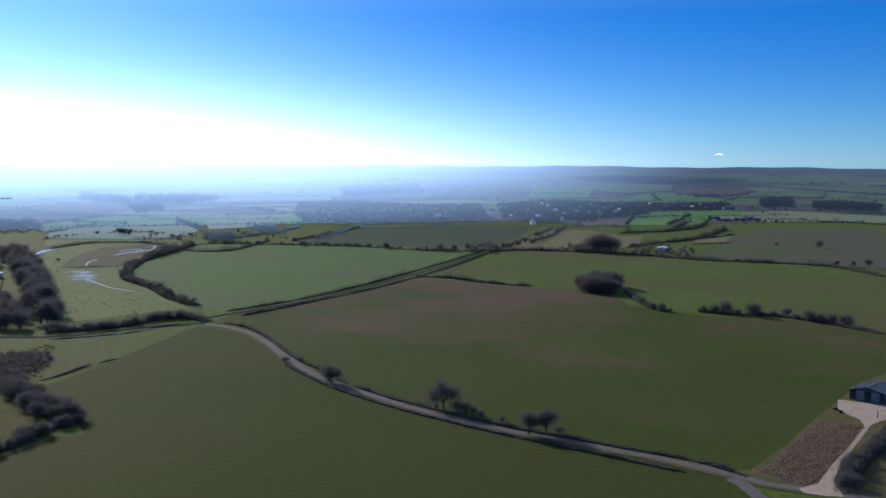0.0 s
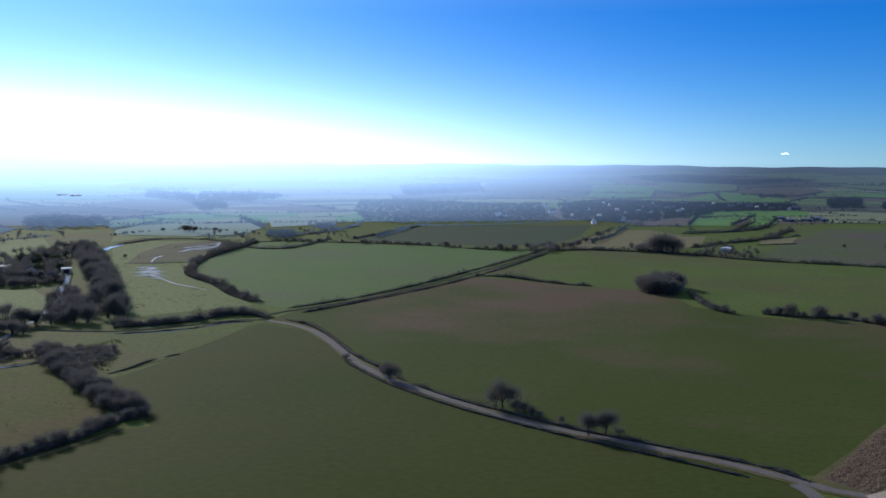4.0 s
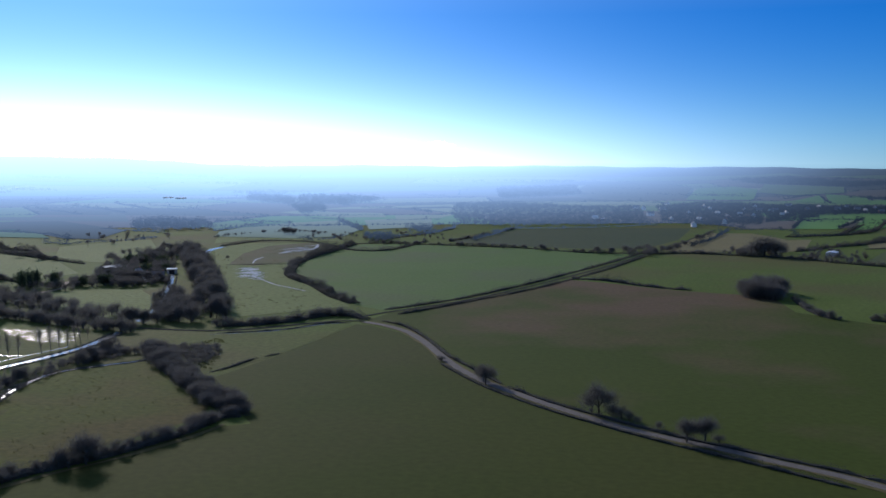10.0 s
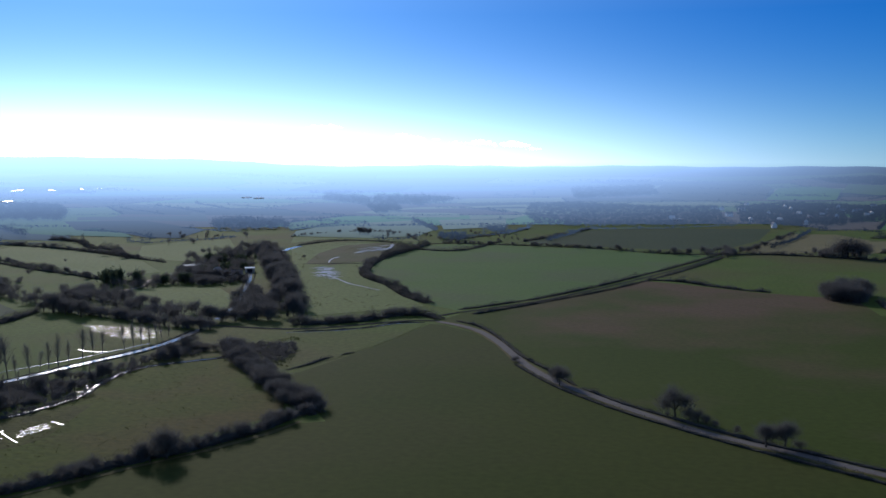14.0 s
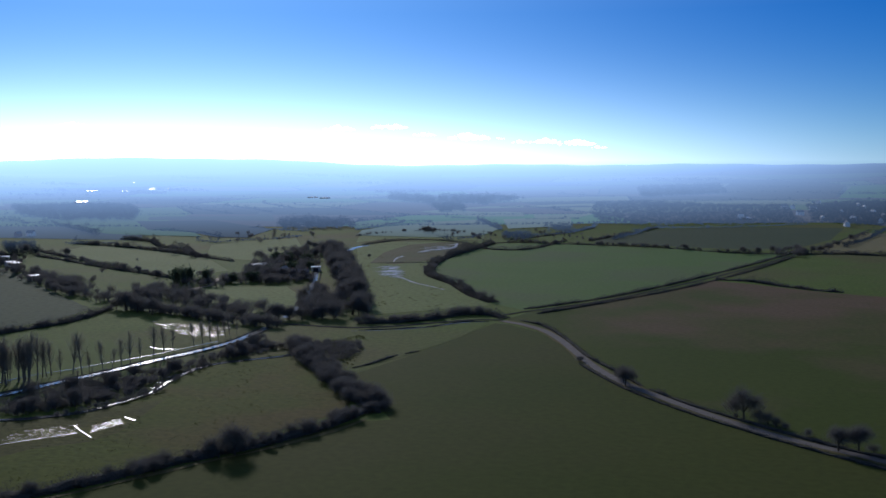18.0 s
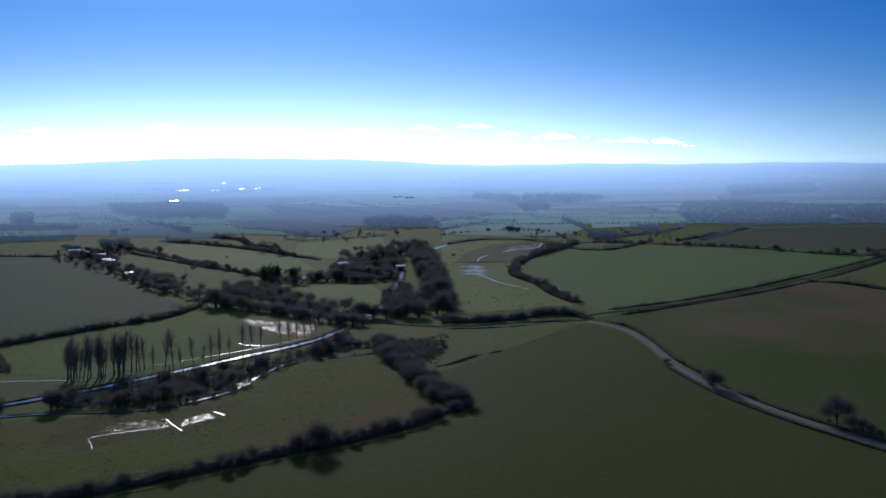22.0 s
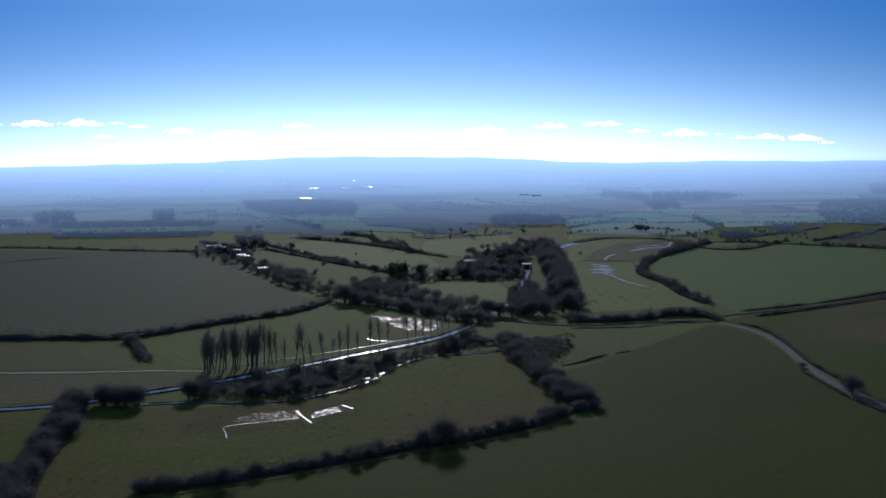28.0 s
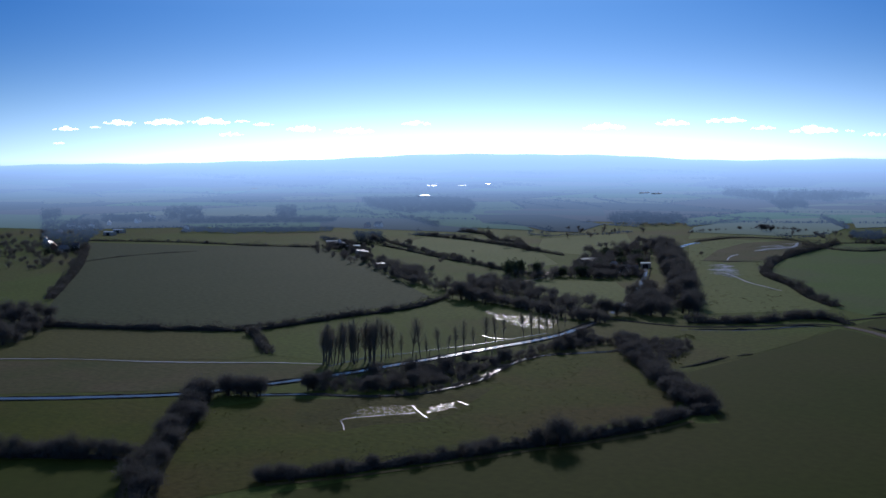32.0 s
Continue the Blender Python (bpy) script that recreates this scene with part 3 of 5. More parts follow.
strip("drain", DRAIN, 1.5, SILT, 0.20, "narrow drain full of water", ragged=0.8)
strip("drain_bank", DRAIN_EAST, 0.6, WATER, 0.20, "flooded ditch along the poplars", ragged=0.6)

# made-up water strip, put here only to give glints along the lane
strip("road_ditch", [(-188, 469), (-170, 478), (-154, 492), (-142, 510), (-131, 515)], 0.8, PALE_WATER, 0.21, "water strip added for glints under the hedge", 5.0, ragged=0.9)
strip("track", [(-356, 592), (-352, 608), (-351, 619), (-357, 635), (-367, 658)], 2.6, CONCRETE, 0.2, "pale farm track by the hamlet", 6.0)

# ---- hedges ----
hedge([(-191.6, 187.4), (-182.4, 199.3), (-171.7, 215.3), (-160.5, 234.2), (-150.9, 251.5), (-137.1, 273.5), (-128.1, 294.2), (-124.5, 313.1), (-118.3, 320.1)], 5.0, 3.5, "thick overgrown hedge along the crop field")
hedge([(-117.5, 318.0), (-128.1, 332.3), (-140.8, 347.7), (-155.3, 366.9), (-170, 385), (-184, 405), (-198, 427)], 8.0, 3.0, "broad dark belt of thorn scrub")
hedge([(83.5, 269.8), (73.4, 283.5), (47.6, 302.1), (22.1, 320.2), (0.2, 340.8), (-15.7, 356.5), (-33.6, 379.3)], 2.0, 1.7, "low clipped hedge beside the lane")
hedge([(-36.0, 382.8), (-53, 415), (-65, 437), (-83, 481), (-99, 512), (-114, 527)], 2.0, 1.7, "low clipped hedge beside the bend of the lane")
hedge([(67.6, 273.3), (46.1, 290.7), (21.6, 309.9), (0.4, 329.0), (-17.1, 346.5), (-36.8, 370.4), (-49.6, 390.0), (-65, 418)], 1.6, 1.3, "low bank and hedge along the lane")
hedge([(-121, 568), (-107, 588), (-81, 632), (-51, 702), (-23, 780), (8, 870), (45, 989)], 2.6, 1.9, "trimmed hedge along the village lane")
hedge([(-110, 552), (-91, 586), (-49, 669), (-21, 739), (8, 823), (42, 941)], 2.6, 1.9, "trimmed hedge bordering the village lane")
hedge([(-194, 494), (-179, 501), (-162, 516), (-150, 538), (-135, 541), (-123, 530)], 6.0, 4.5, "tall unkempt hedge along the river lane")
hedge([(-186, 474), (-172, 481), (-155, 493), (-143, 513), (-129, 518)], 1.5, 1.0, "low hedge bordering the river lane")
hedge([(-144, 590), (-166, 620), (-190, 667), (-210, 697), (-229, 731), (-247, 804), (-252, 871), (-250, 939), (-250, 1017)], 7.0, 5.0, "curving belt of bushes round the wheat field")
hedge([(-250, 1017), (-222, 1034), (-169, 1025), (-118, 1019), (-67, 1001), (-18, 968), (35, 962)], 2.6, 2.2, "long field hedge dotted with small trees")
hedge([(-18, 746), (3, 740), (23, 719), (45, 701), (61, 694)], 4.0, 2.6, "gappy hedge across the brown field")
hedge([(122, 666), (121, 617), (125, 586), (131, 577)], 4.0, 3.0, "hedge running down from the copse")
hedge([(147, 577), (162, 571), (185, 563), (200, 549), (211, 526), (222, 504)], 3.5, 2.2, "bushy hedge below the upper field")
hedge([(47, 964), (82, 978), (134, 963), (182, 933), (226, 890), (274, 870), (320, 842), (335, 763)], 3.5, 3.0, "hedge along the top of the long field")
hedge([(-159, 1071), (-135, 1165), (-105, 1301)], 2.6, 2.2, "dividing hedge between far fields")
hedge([(-243, 1062), (-210, 1155), (-183, 1276)], 2.6, 2.2, "dividing hedge between pastures")
hedge([(-478, 303), (-431, 320), (-393, 339), (-367, 354), (-360, 382), (-353, 418), (-344, 456), (-351, 504)], 5.0, 4.0, "thick hedge below the grey field")
hedge([(-363, 351), (-340, 335), (-316, 315)], 5.0, 4.0, "short hedge running down to the drain")
hedge([(-555, 368), (-611, 416), (-699, 490), (-801, 569), (-862, 615)], 6.0, 4.0, "hedge climbing to the far village")
hedge([(-935, 659), (-832, 697), (-733, 709), (-660, 727)], 3.0, 2.5, "hedge along the top of the grey field")
hedge([(-282.3, 247.3), (-268.4, 231.1), (-253.9, 213.7), (-241.8, 197.9), (-232.8, 186.3), (-221.9, 174.7), (-212.2, 164.3), (-202.9, 155.4)], 9.0, 5.0, "thick scrubby hedge between the river meadows")
hedge([(-275.5, 158.6), (-269.7, 162.1), (-260.9, 167.2), (-252.2, 172.3), (-241.7, 178.0), (-234.5, 181.2)], 4.0, 3.5, "hedge with trees at the meadow's edge")
hedge([(-361, 529), (-345, 474), (-350, 444), (-359, 411), (-371, 374), (-382, 356)], 1.0, 0.8, "low growth under the hedge")
hedge([(-235, 335), (-238.6, 319.6), (-243.9, 312.1)], 1.0, 0.7, "reeds along the river bank")
hedge([(-154, 385), (-150, 395), (-147, 409), (-145, 417)], 1.6, 1.2, "clipped remnant of a hedge in the field")
hedge([(-143, 420), (-139, 428)], 1.6, 1.3, "clipped hedge stub in the field")
hedge([(-302, 791), (-280, 798), (-254, 808)], 1.0, 0.9, "thin fence line across the water meadow")
hedge([(-618, 776), (-544, 733), (-482, 695), (-433, 670), (-397, 648)], 3.0, 2.5, "field hedge behind the wood")
hedge([(-671, 903), (-584, 873), (-497, 826), (-458, 800)], 4.0, 3.5, "hedge with trees across the far pasture")
hedge([(-373, 962), (-356, 1032), (-316, 1041), (-270, 1006)], 2.4, 2.2, "hedge above the flooded meadow")
hedge([(-552, 871), (-478, 814), (-417, 775)], 3.0, 2.5, "hedge sloping to the hamlet")
hedge([(264, 1125), (304, 1158), (348, 1211)], 3.0, 2.6, "hedge above the yellow paddock")

# dark reedy banks of the river and the stream
def banks(points, off, high, label):
    line = smooth_line(points, 14.0)
    n = side(line)
    for s_ in (-1, 1):
        hedge([tuple(p) for p in line + n * off * s_], 0.9, high, label, 0.8, 0.3, "river_bank")


banks(RIVER, 2.8, 0.8, "dark reedy bank of the river")
banks(RIVER_UP, 3.2, 0.8, "dark reedy bank of the river")
banks(STREAM, 1.2, 0.7, "dark grassy bank of the stream")

# ---- trees ----
for x, y, h in [(0.8, 343.1, 12.1)]:
    plant("oak", x, y, h * 1.12, 1.15, "large bare oak tree on the lane's verge")
for x, y, h in [(-42.3, 382.0, 7.8), (32.9, 312.7, 8.6), (27.4, 312.2, 7.8), (-46.2, 393.6, 4.4), (-43.4, 386.8, 7.2)]:
    plant("oak", x, y, h * 1.2, 1.05, "bare hedgerow tree beside the lane", "lane trees")
for x, y, h in [(5.6, 341.3, 4.9), (8.2, 338.6, 4.9), (10.8, 336.6, 3.9), (13.4, 334.0, 3.1), (-1.7, 344.4, 2.1), (19.3, 326.7, 3.3), (37.1, 313.6, 3.5), (-65.9, 424.7, 3.4)]:
    plant("bush", x, y, h, 1.3, group="lane bushes")
for x, y, h in [(-278.6, 312.0, 16.6), (-279.1, 316.0, 15.4), (-275.8, 315.7, 17.4), (-275.1, 319.1, 16.5), (-273.0, 320.8, 17.7), (-271.2, 322.2, 16.1), (-268.3, 324.4, 18.4), (-265.2, 326.8, 18.9), (-265.8, 332.3, 17.0), (-265.8, 335.3, 15.8), (-264.8, 339.2, 13.8), (-259.8, 346.1, 17.0), (-254.1, 344.3, 17.3), (-249.0, 351.2, 12.6), (-248.4, 362.7, 12.3), (-247.0, 367.0, 14.4), (-248.8, 387.5, 12.9), (-248.3, 395.0, 11.5), (-247.5, 401.0, 10.0), (-242.2, 410.6, 11.2), (-243.0, 419.5, 10.6), (-242.5, 425.7, 9.3), (-241.1, 430.8, 8.3), (-241.5, 438.6, 8.4), (-241.3, 442.9, 7.3), (-240.3, 447.9, 6.3)]:
    plant("poplar", x, y, h * 1.12, 1.7, group="riverside poplars")


def scatter(key, poly, n, lo, hi, wide=1.0, group="", label="", seed=1):
    """n trees at random places inside a polygon."""
    rs = np.random.RandomState(seed)
    xs, ys = [p[0] for p in poly], [p[1] for p in poly]
    made = 0
    for _ in range(n * 30):
        x, y = rs.uniform(min(xs), max(xs)), rs.uniform(min(ys), max(ys))
        if inside(poly, x, y):
            k = key if isinstance(key, str) else key[rs.randint(len(key))]
            plant(k, x, y, rs.uniform(lo, hi), wide * rs.uniform(0.85, 1.2), label, group)
            made += 1
            if made == n:
                return


def joined(key, spots, group, seed=1):
    """Many bushes that cannot be told apart, in one mesh."""
    rs = np.random.RandomState(seed)
    vs, fs, k = [], [], 0
    for x, y, h, w in spots:
        kind = key if isinstance(key, str) else key[rs.randint(len(key))]
        for me, most in zip(KINDS[kind][rs.randint(4)], (10 ** 6, 2100 if kind == "bush" else 3300)):
            co = np.empty(len(me.vertices) * 3)
            me.vertices.foreach_get("co", co)
            co = co.reshape(-1, 3)[:most]
            fi = np.empty(len(me.loops), int)
            me.loops.foreach_get("vertex_index", fi)
            fi = fi.reshape(len(me.polygons), -1)
            t = rs.uniform(0, 6.28)
            q = np.stack([co[:, 0] * math.cos(t) - co[:, 1] * math.sin(t), co[:, 0] * math.sin(t) + co[:, 1] * math.cos(t), co[:, 2]], 1)
            vs.append(q * np.array([h * w, h * w, h]) + np.array([x, y, float(height(x, y)) - 0.05]))
            fs += (fi[fi.max(axis=1) < len(co)] + k).tolist()
            k += len(co)
    nm = "scrub" if key == "bush" else "wood"
    return tagged(new(nm, mesh_of(nm, np.concatenate(vs), fs, TWIG)), group + (" of tangled bare thorn bushes" if key == "bush" else " of close grown bare trees"), nm, kind="stuff")


def scrub_in(poly, n, lo, hi, wide, group, seed, key="bush"):
    rs = np.random.RandomState(seed)
    xs, ys = [p[0] for p in poly], [p[1] for p in poly]
    spots = []
    while len(spots) < n:
        x, y = rs.uniform(min(xs), max(xs)), rs.uniform(min(ys), max(ys))
        if inside(poly, x, y):
            spots.append((x, y, rs.uniform(lo, hi), wide * rs.uniform(0.8, 1.2)))
    joined(key, spots, group, seed)


def scrub_along(points, wide, n, lo, hi, group, seed):
    rs = np.random.RandomState(seed)
    line = smooth_line(points, 3.0)
    s_ = side(line)
    spots = []
    for i in rs.randint(0, len(line), n):
        o = rs.uniform(-0.5, 0.5) * wide
        spots.append((line[i, 0] + s_[i, 0] * o, line[i, 1] + s_[i, 1] * o, rs.uniform(lo, hi), 1.2))
    joined("bush", spots, group, seed)


def thicket(points, wide, n, lo, hi, key="bush", group="scrub", seed=1, spread=1.2):
    """n bushes along a line."""
    rs = np.random.RandomState(seed)
    line = smooth_line(points, 3.0)
    s_ = side(line)
    for i in rs.randint(0, len(line), n):
        o = rs.uniform(-0.5, 0.5) * wide
        plant(key, line[i, 0] + s_[i, 0] * o, line[i, 1] + s_[i, 1] * o, rs.uniform(lo, hi), spread, "", group)


# the scrub belt, hedgerow bushes and river banks
thicket([(-117.8, 317.8), (-128.1, 332.3), (-140.8, 347.7), (-155.3, 366.9), (-170, 385), (-184, 405), (-198, 427)], 10, 95, 4.5, 8.0, group="scrub belt", seed=2)
thicket([(-191.6, 187.4), (-182.4, 199.3), (-171.7, 215.3), (-160.5, 234.2), (-150.9, 251.5), (-137.1, 273.5), (-128.1, 294.2), (-123.9, 311.7), (-118.3, 320.1)], 4, 60, 3.5, 5.5, group="foreground hedge bushes", seed=3)
scrub_along([(-194, 494), (-179, 501), (-162, 516), (-150, 538), (-135, 541)], 6, 40, 4.0, 7.0, "dark roadside belt", 4)
scrub_along([(-144, 590), (-166, 620), (-190, 667), (-210, 697), (-229, 731), (-247, 804), (-252, 871), (-250, 939)], 7, 45, 4.5, 7.5, "curving belt", 5)
thicket([(-282.3, 247.3), (-268.4, 231.1), (-253.9, 213.7), (-241.8, 197.9), (-232.8, 186.3), (-221.9, 174.7), (-212.2, 164.3)], 9, 55, 4.0, 7.5, group="meadow hedge bushes", seed=6)
scrub_along([(-478, 303), (-431, 320), (-393, 339), (-367, 354), (-360, 382), (-353, 418), (-344, 456), (-351, 504)], 4, 40, 3.5, 5.5, "hedgerow belt", 7)
scrub_in([(-252.1, 287.6), (-240, 329), (-224, 362), (-218, 433), (-197, 417), (-218, 379), (-219, 354), (-213.8, 310.8), (-230.4, 281.5), (-254.3, 270.9)], 430, 1.6, 4.6, 1.3, "riverside belt", 8)
scatter(("poplar", "oak"), [(-252.1, 287.6), (-240, 329), (-224, 362), (-218, 433), (-197, 417), (-218, 379), (-219, 354), (-213.8, 310.8), (-230.4, 281.5), (-254.3, 270.9)], 46, 5.0, 9.0, 1.1, "riverside saplings", "slender bare sapling in the riverside scrub", seed=48)
scrub_along(STREAM[2:8], 5, 60, 1.6, 3.4, "streamside fringe", 45)
scrub_in([(-192, 414), (-191, 436), (-172, 438), (-161, 415), (-164, 399), (-176, 397)], 130, 1.6, 4.2, 1.3, "waterside patch", 9)
scatter("thick", [(-282.6, 244.7), (-262.2, 263.8), (-255.9, 259.7), (-274.3, 240.2)], 16, 8.0, 10.5, 1.0, "riverside thicket", seed=10)

# woods by the river and the hamlet
scrub_in([(-379.9, 708.6), (-414.2, 799.0), (-416.4, 860.5), (-381.6, 878.7), (-316.6, 743.4), (-305.9, 669.4), (-326.1, 650.9), (-348.6, 645.9)], 70, 6, 12, 1.0, "hamlet wood", 111, ("thick", "oak"))
scrub_in([(-398.4, 661.3), (-385.7, 687.1), (-348.6, 645.9), (-333.0, 608.9), (-359.6, 600.6)], 26, 5, 9, 1.0, "garden wood", 112, ("thick", "oak"))
for x, y in [(-375.0, 614.6), (-368.1, 611.8), (-371.2, 626.3), (-358.1, 624.7)]:
    plant("dark", x, y, 15.0, 0.42, "tall narrow dark evergreen in the hamlet", "hamlet conifers")
thicket([(-266.9, 605.8), (-247.8, 546.4), (-238.0, 513.5)], 10, 12, 7, 12, "oak", "riverbank trees", 113, 0.9)
scatter(("oak", "thick", "oak"), [(-376, 873), (-369, 891), (-289, 724), (-232, 599), (-199, 521), (-208, 508), (-237, 582), (-301, 718)], 105, 10, 18.5, 0.85, "river wood", "tall bare tree in the dense river wood", seed=11)
scatter(("thick", "bush"), [(-237, 493), (-209, 499), (-229, 558), (-257, 587), (-239, 527)], 30, 8, 13, 0.9, "river wood", seed=12)
scrub_in([(-353, 527), (-312, 519), (-270, 495), (-235, 490), (-260, 517), (-294, 539), (-348, 579), (-389, 587)], 110, 6, 11, 1.0, "belt by the hamlet", 13, ("thick", "oak"))
scrub_in([(-519, 651), (-453, 610), (-401, 570), (-358, 530), (-372, 523), (-427, 555), (-493, 609)], 100, 6, 10, 1.1, "brown wood by the hamlet", 14, ("thick", "oak"))
scatter(("thick", "oak", "thick", "dark"), [(-347, 636), (-321, 638), (-301, 648), (-312, 703), (-361, 801), (-404, 871), (-393, 814), (-354, 703), (-367, 683)], 42, 7, 12, 1.0, "hamlet trees", seed=15)
scrub_in([(-352, 634), (-318, 632), (-292, 657), (-300, 684), (-339, 672), (-360, 661)], 60, 5, 9, 1.1, "hamlet belt", 47, ("thick", "oak"))
scatter("oak", [(-372, 796), (-353, 806), (-381, 884), (-416, 922), (-409, 882)], 14, 9, 13, 1.0, "hamlet trees", seed=16)
scatter("thick", [(91, 683), (93, 659), (109, 651), (118, 666), (121, 693), (106, 709)], 48, 10.5, 14.5, 0.95, "round copse", "bare tree in a dense rounded copse", seed=17)
scatter(("thick", "oak", "thick"), [(-649, 716), (-560, 658), (-491, 610), (-500, 636), (-609, 748), (-674, 783)], 30, 6, 10, 1.0, "farm trees", seed=18)
scatter("thick", [(-430, 249), (-422, 258), (-443, 286), (-461, 309), (-502, 335), (-524, 331), (-505, 293)], 26, 8, 13, 1.0, "meadow corner wood", seed=19)

SINGLE = [
    ("oak", [(-141.1, 260.3, 8.5), (-144.1, 256.3, 6.5), (-135.9, 271.4, 3.5), (-154.2, 238.8, 3.7), (-156.6, 234.0, 4.0), (-175.6, 203.3, 4.9), (-184.0, 192.0, 4.6), (-179.1, 199.1, 4.5)], "foreground hedge trees"),
    ("oak", [(-139.0, 1008.8, 7.3), (-93.8, 996.2, 7.1), (-55.3, 984.3, 7.6), (-1.7, 959.3, 9.5), (11.4, 956.5, 8.4), (-186.0, 1023.2, 5.7), (-220.9, 1026.7, 5.2)], "field hedge trees"),
    ("thick", [(149.9, 964.7, 19.7), (159.9, 959.7, 15.9), (131.6, 969.1, 8.0), (141.7, 964.0, 13.8), (159.5, 573.3, 7.6), (172.9, 564.8, 8.1), (192.8, 565.0, 4.9), (126.6, 579.3, 5.3), (121.7, 588.3, 4.0), (150.9, 577.6, 4.0), (154.9, 575.4, 5.3)], "upper hedge trees"),
    ("thick", [(198.5, 545.1, 6.7), (204.5, 541.3, 5.4), (208.2, 535.5, 6.6), (212.8, 529.9, 6.5)], "upper hedge trees"),
    ("oak", [(50.8, 972.2, 8.5), (58.1, 986.3, 9.2), (67.3, 1001.3, 7.7), (76.2, 1023.1, 7.8), (86.7, 1067.3, 7.0), (107.9, 1167.0, 7.6)], "village lane trees"),
    ("oak", [(379.3, 1021.3, 11.1), (344.3, 1042.4, 5.3), (352.0, 836.0, 8.7), (341.8, 839.6, 6.8), (330.6, 847.8, 5.9)], "lone field trees"),
    ("oak", [(-357.0, 1138.9, 11.7), (-350.5, 1133.0, 9.7), (-500.7, 817.5, 7.9), (-471.9, 799.1, 8.2), (-455.1, 794.9, 6.1), (-644.9, 792.8, 11.2), (-589.9, 780.5, 9.1), (-468.6, 691.3, 7.4), (-447.3, 677.1, 6.7), (-416.4, 655.5, 6.9), (-399.3, 798.6, 4.9), (-393.6, 825.5, 4.0), (-404.7, 825.9, 3.0)], "far hedgerow trees"),
    ("dark", [(-384.8, 633.3, 13.1), (-379.4, 631.9, 12.7), (-344.8, 637.2, 8.8), (-357.1, 627.3, 6.0), (-360.7, 621.8, 5.6)], "hamlet evergreens"),
    ("oak", [(-269.0, 163.4, 8.8), (-265.3, 166.1, 5.0), (-257.8, 170.3, 6.5), (-253.4, 172.8, 8.8), (-248.3, 175.2, 7.4), (-243.2, 177.6, 7.4), (-238.0, 180.0, 6.2)], "meadow edge trees"),
    ("oak", [(-347.1, 503.5, 9.6), (-340.4, 502.6, 14.2), (-328.7, 496.7, 11.6), (-316.2, 492.0, 13.1), (-241.4, 497.6, 9.9), (-236.0, 496.9, 9.2), (-240.9, 493.1, 11.6)], "lane trees"),
    ("oak", [(-319.5, 841.9, 4.0), (-362.6, 1139.1, 10.5), (-256.8, 887.2, 5.6)], "lone field trees"),
]
for key, places, group in SINGLE:
    for x, y, h in places:
        plant(key, x, y, h * (1.3 if group in ("foreground hedge trees", "upper hedge trees") else 1.0), 1.2, "", group)

# ---- far fields with their hedges ----
# land far beyond the fields: haze painted into its materials as emission, brighter sunward
DISTANCE = bpy.data.materials.new("painted_haze_distance")
DISTANCE.use_nodes = True
dn, dl = DISTANCE.node_tree.nodes, DISTANCE.node_tree.links
db = dn["Principled BSDF"]
db.inputs["Roughness"].default_value = 1.0
db.inputs["Specular IOR Level"].default_value = 0.0


def dist_node(kind, **values):
    n_ = dn.new(kind)
    for k, v_ in values.items():
        n_.inputs[k].default_value = v_
    return n_


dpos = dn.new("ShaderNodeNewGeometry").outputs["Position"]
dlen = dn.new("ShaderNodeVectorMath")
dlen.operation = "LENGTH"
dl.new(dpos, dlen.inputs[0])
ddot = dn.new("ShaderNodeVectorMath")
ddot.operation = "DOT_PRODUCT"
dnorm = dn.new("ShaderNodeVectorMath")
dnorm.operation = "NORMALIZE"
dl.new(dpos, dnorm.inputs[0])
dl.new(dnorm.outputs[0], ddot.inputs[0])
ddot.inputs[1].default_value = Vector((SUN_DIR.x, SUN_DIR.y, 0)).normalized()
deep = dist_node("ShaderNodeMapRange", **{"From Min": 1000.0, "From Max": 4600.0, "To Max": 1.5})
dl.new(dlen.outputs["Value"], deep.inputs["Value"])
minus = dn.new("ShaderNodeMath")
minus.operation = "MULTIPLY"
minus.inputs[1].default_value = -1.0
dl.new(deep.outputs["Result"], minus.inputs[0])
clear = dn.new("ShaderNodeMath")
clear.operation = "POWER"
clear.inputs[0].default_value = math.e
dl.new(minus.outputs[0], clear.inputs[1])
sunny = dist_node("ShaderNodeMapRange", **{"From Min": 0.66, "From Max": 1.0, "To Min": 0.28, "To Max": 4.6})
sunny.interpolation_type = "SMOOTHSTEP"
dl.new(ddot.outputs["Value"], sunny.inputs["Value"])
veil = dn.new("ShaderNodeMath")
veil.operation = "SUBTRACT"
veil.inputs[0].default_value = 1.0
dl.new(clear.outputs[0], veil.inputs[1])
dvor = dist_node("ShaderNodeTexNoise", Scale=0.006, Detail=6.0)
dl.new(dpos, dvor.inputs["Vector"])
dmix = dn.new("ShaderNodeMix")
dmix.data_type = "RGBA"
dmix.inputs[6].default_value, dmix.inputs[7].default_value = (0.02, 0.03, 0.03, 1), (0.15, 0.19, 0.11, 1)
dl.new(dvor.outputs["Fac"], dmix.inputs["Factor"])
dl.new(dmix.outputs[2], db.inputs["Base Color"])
# emission mixed over the land's own colour stands in for sunlit air
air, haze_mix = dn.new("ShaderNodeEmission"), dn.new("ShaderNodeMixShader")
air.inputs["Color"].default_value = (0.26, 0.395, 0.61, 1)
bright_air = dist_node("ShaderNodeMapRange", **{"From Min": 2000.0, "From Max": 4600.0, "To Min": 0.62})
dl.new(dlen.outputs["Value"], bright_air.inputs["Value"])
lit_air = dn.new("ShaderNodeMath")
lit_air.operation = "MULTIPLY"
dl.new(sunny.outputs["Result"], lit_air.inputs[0])
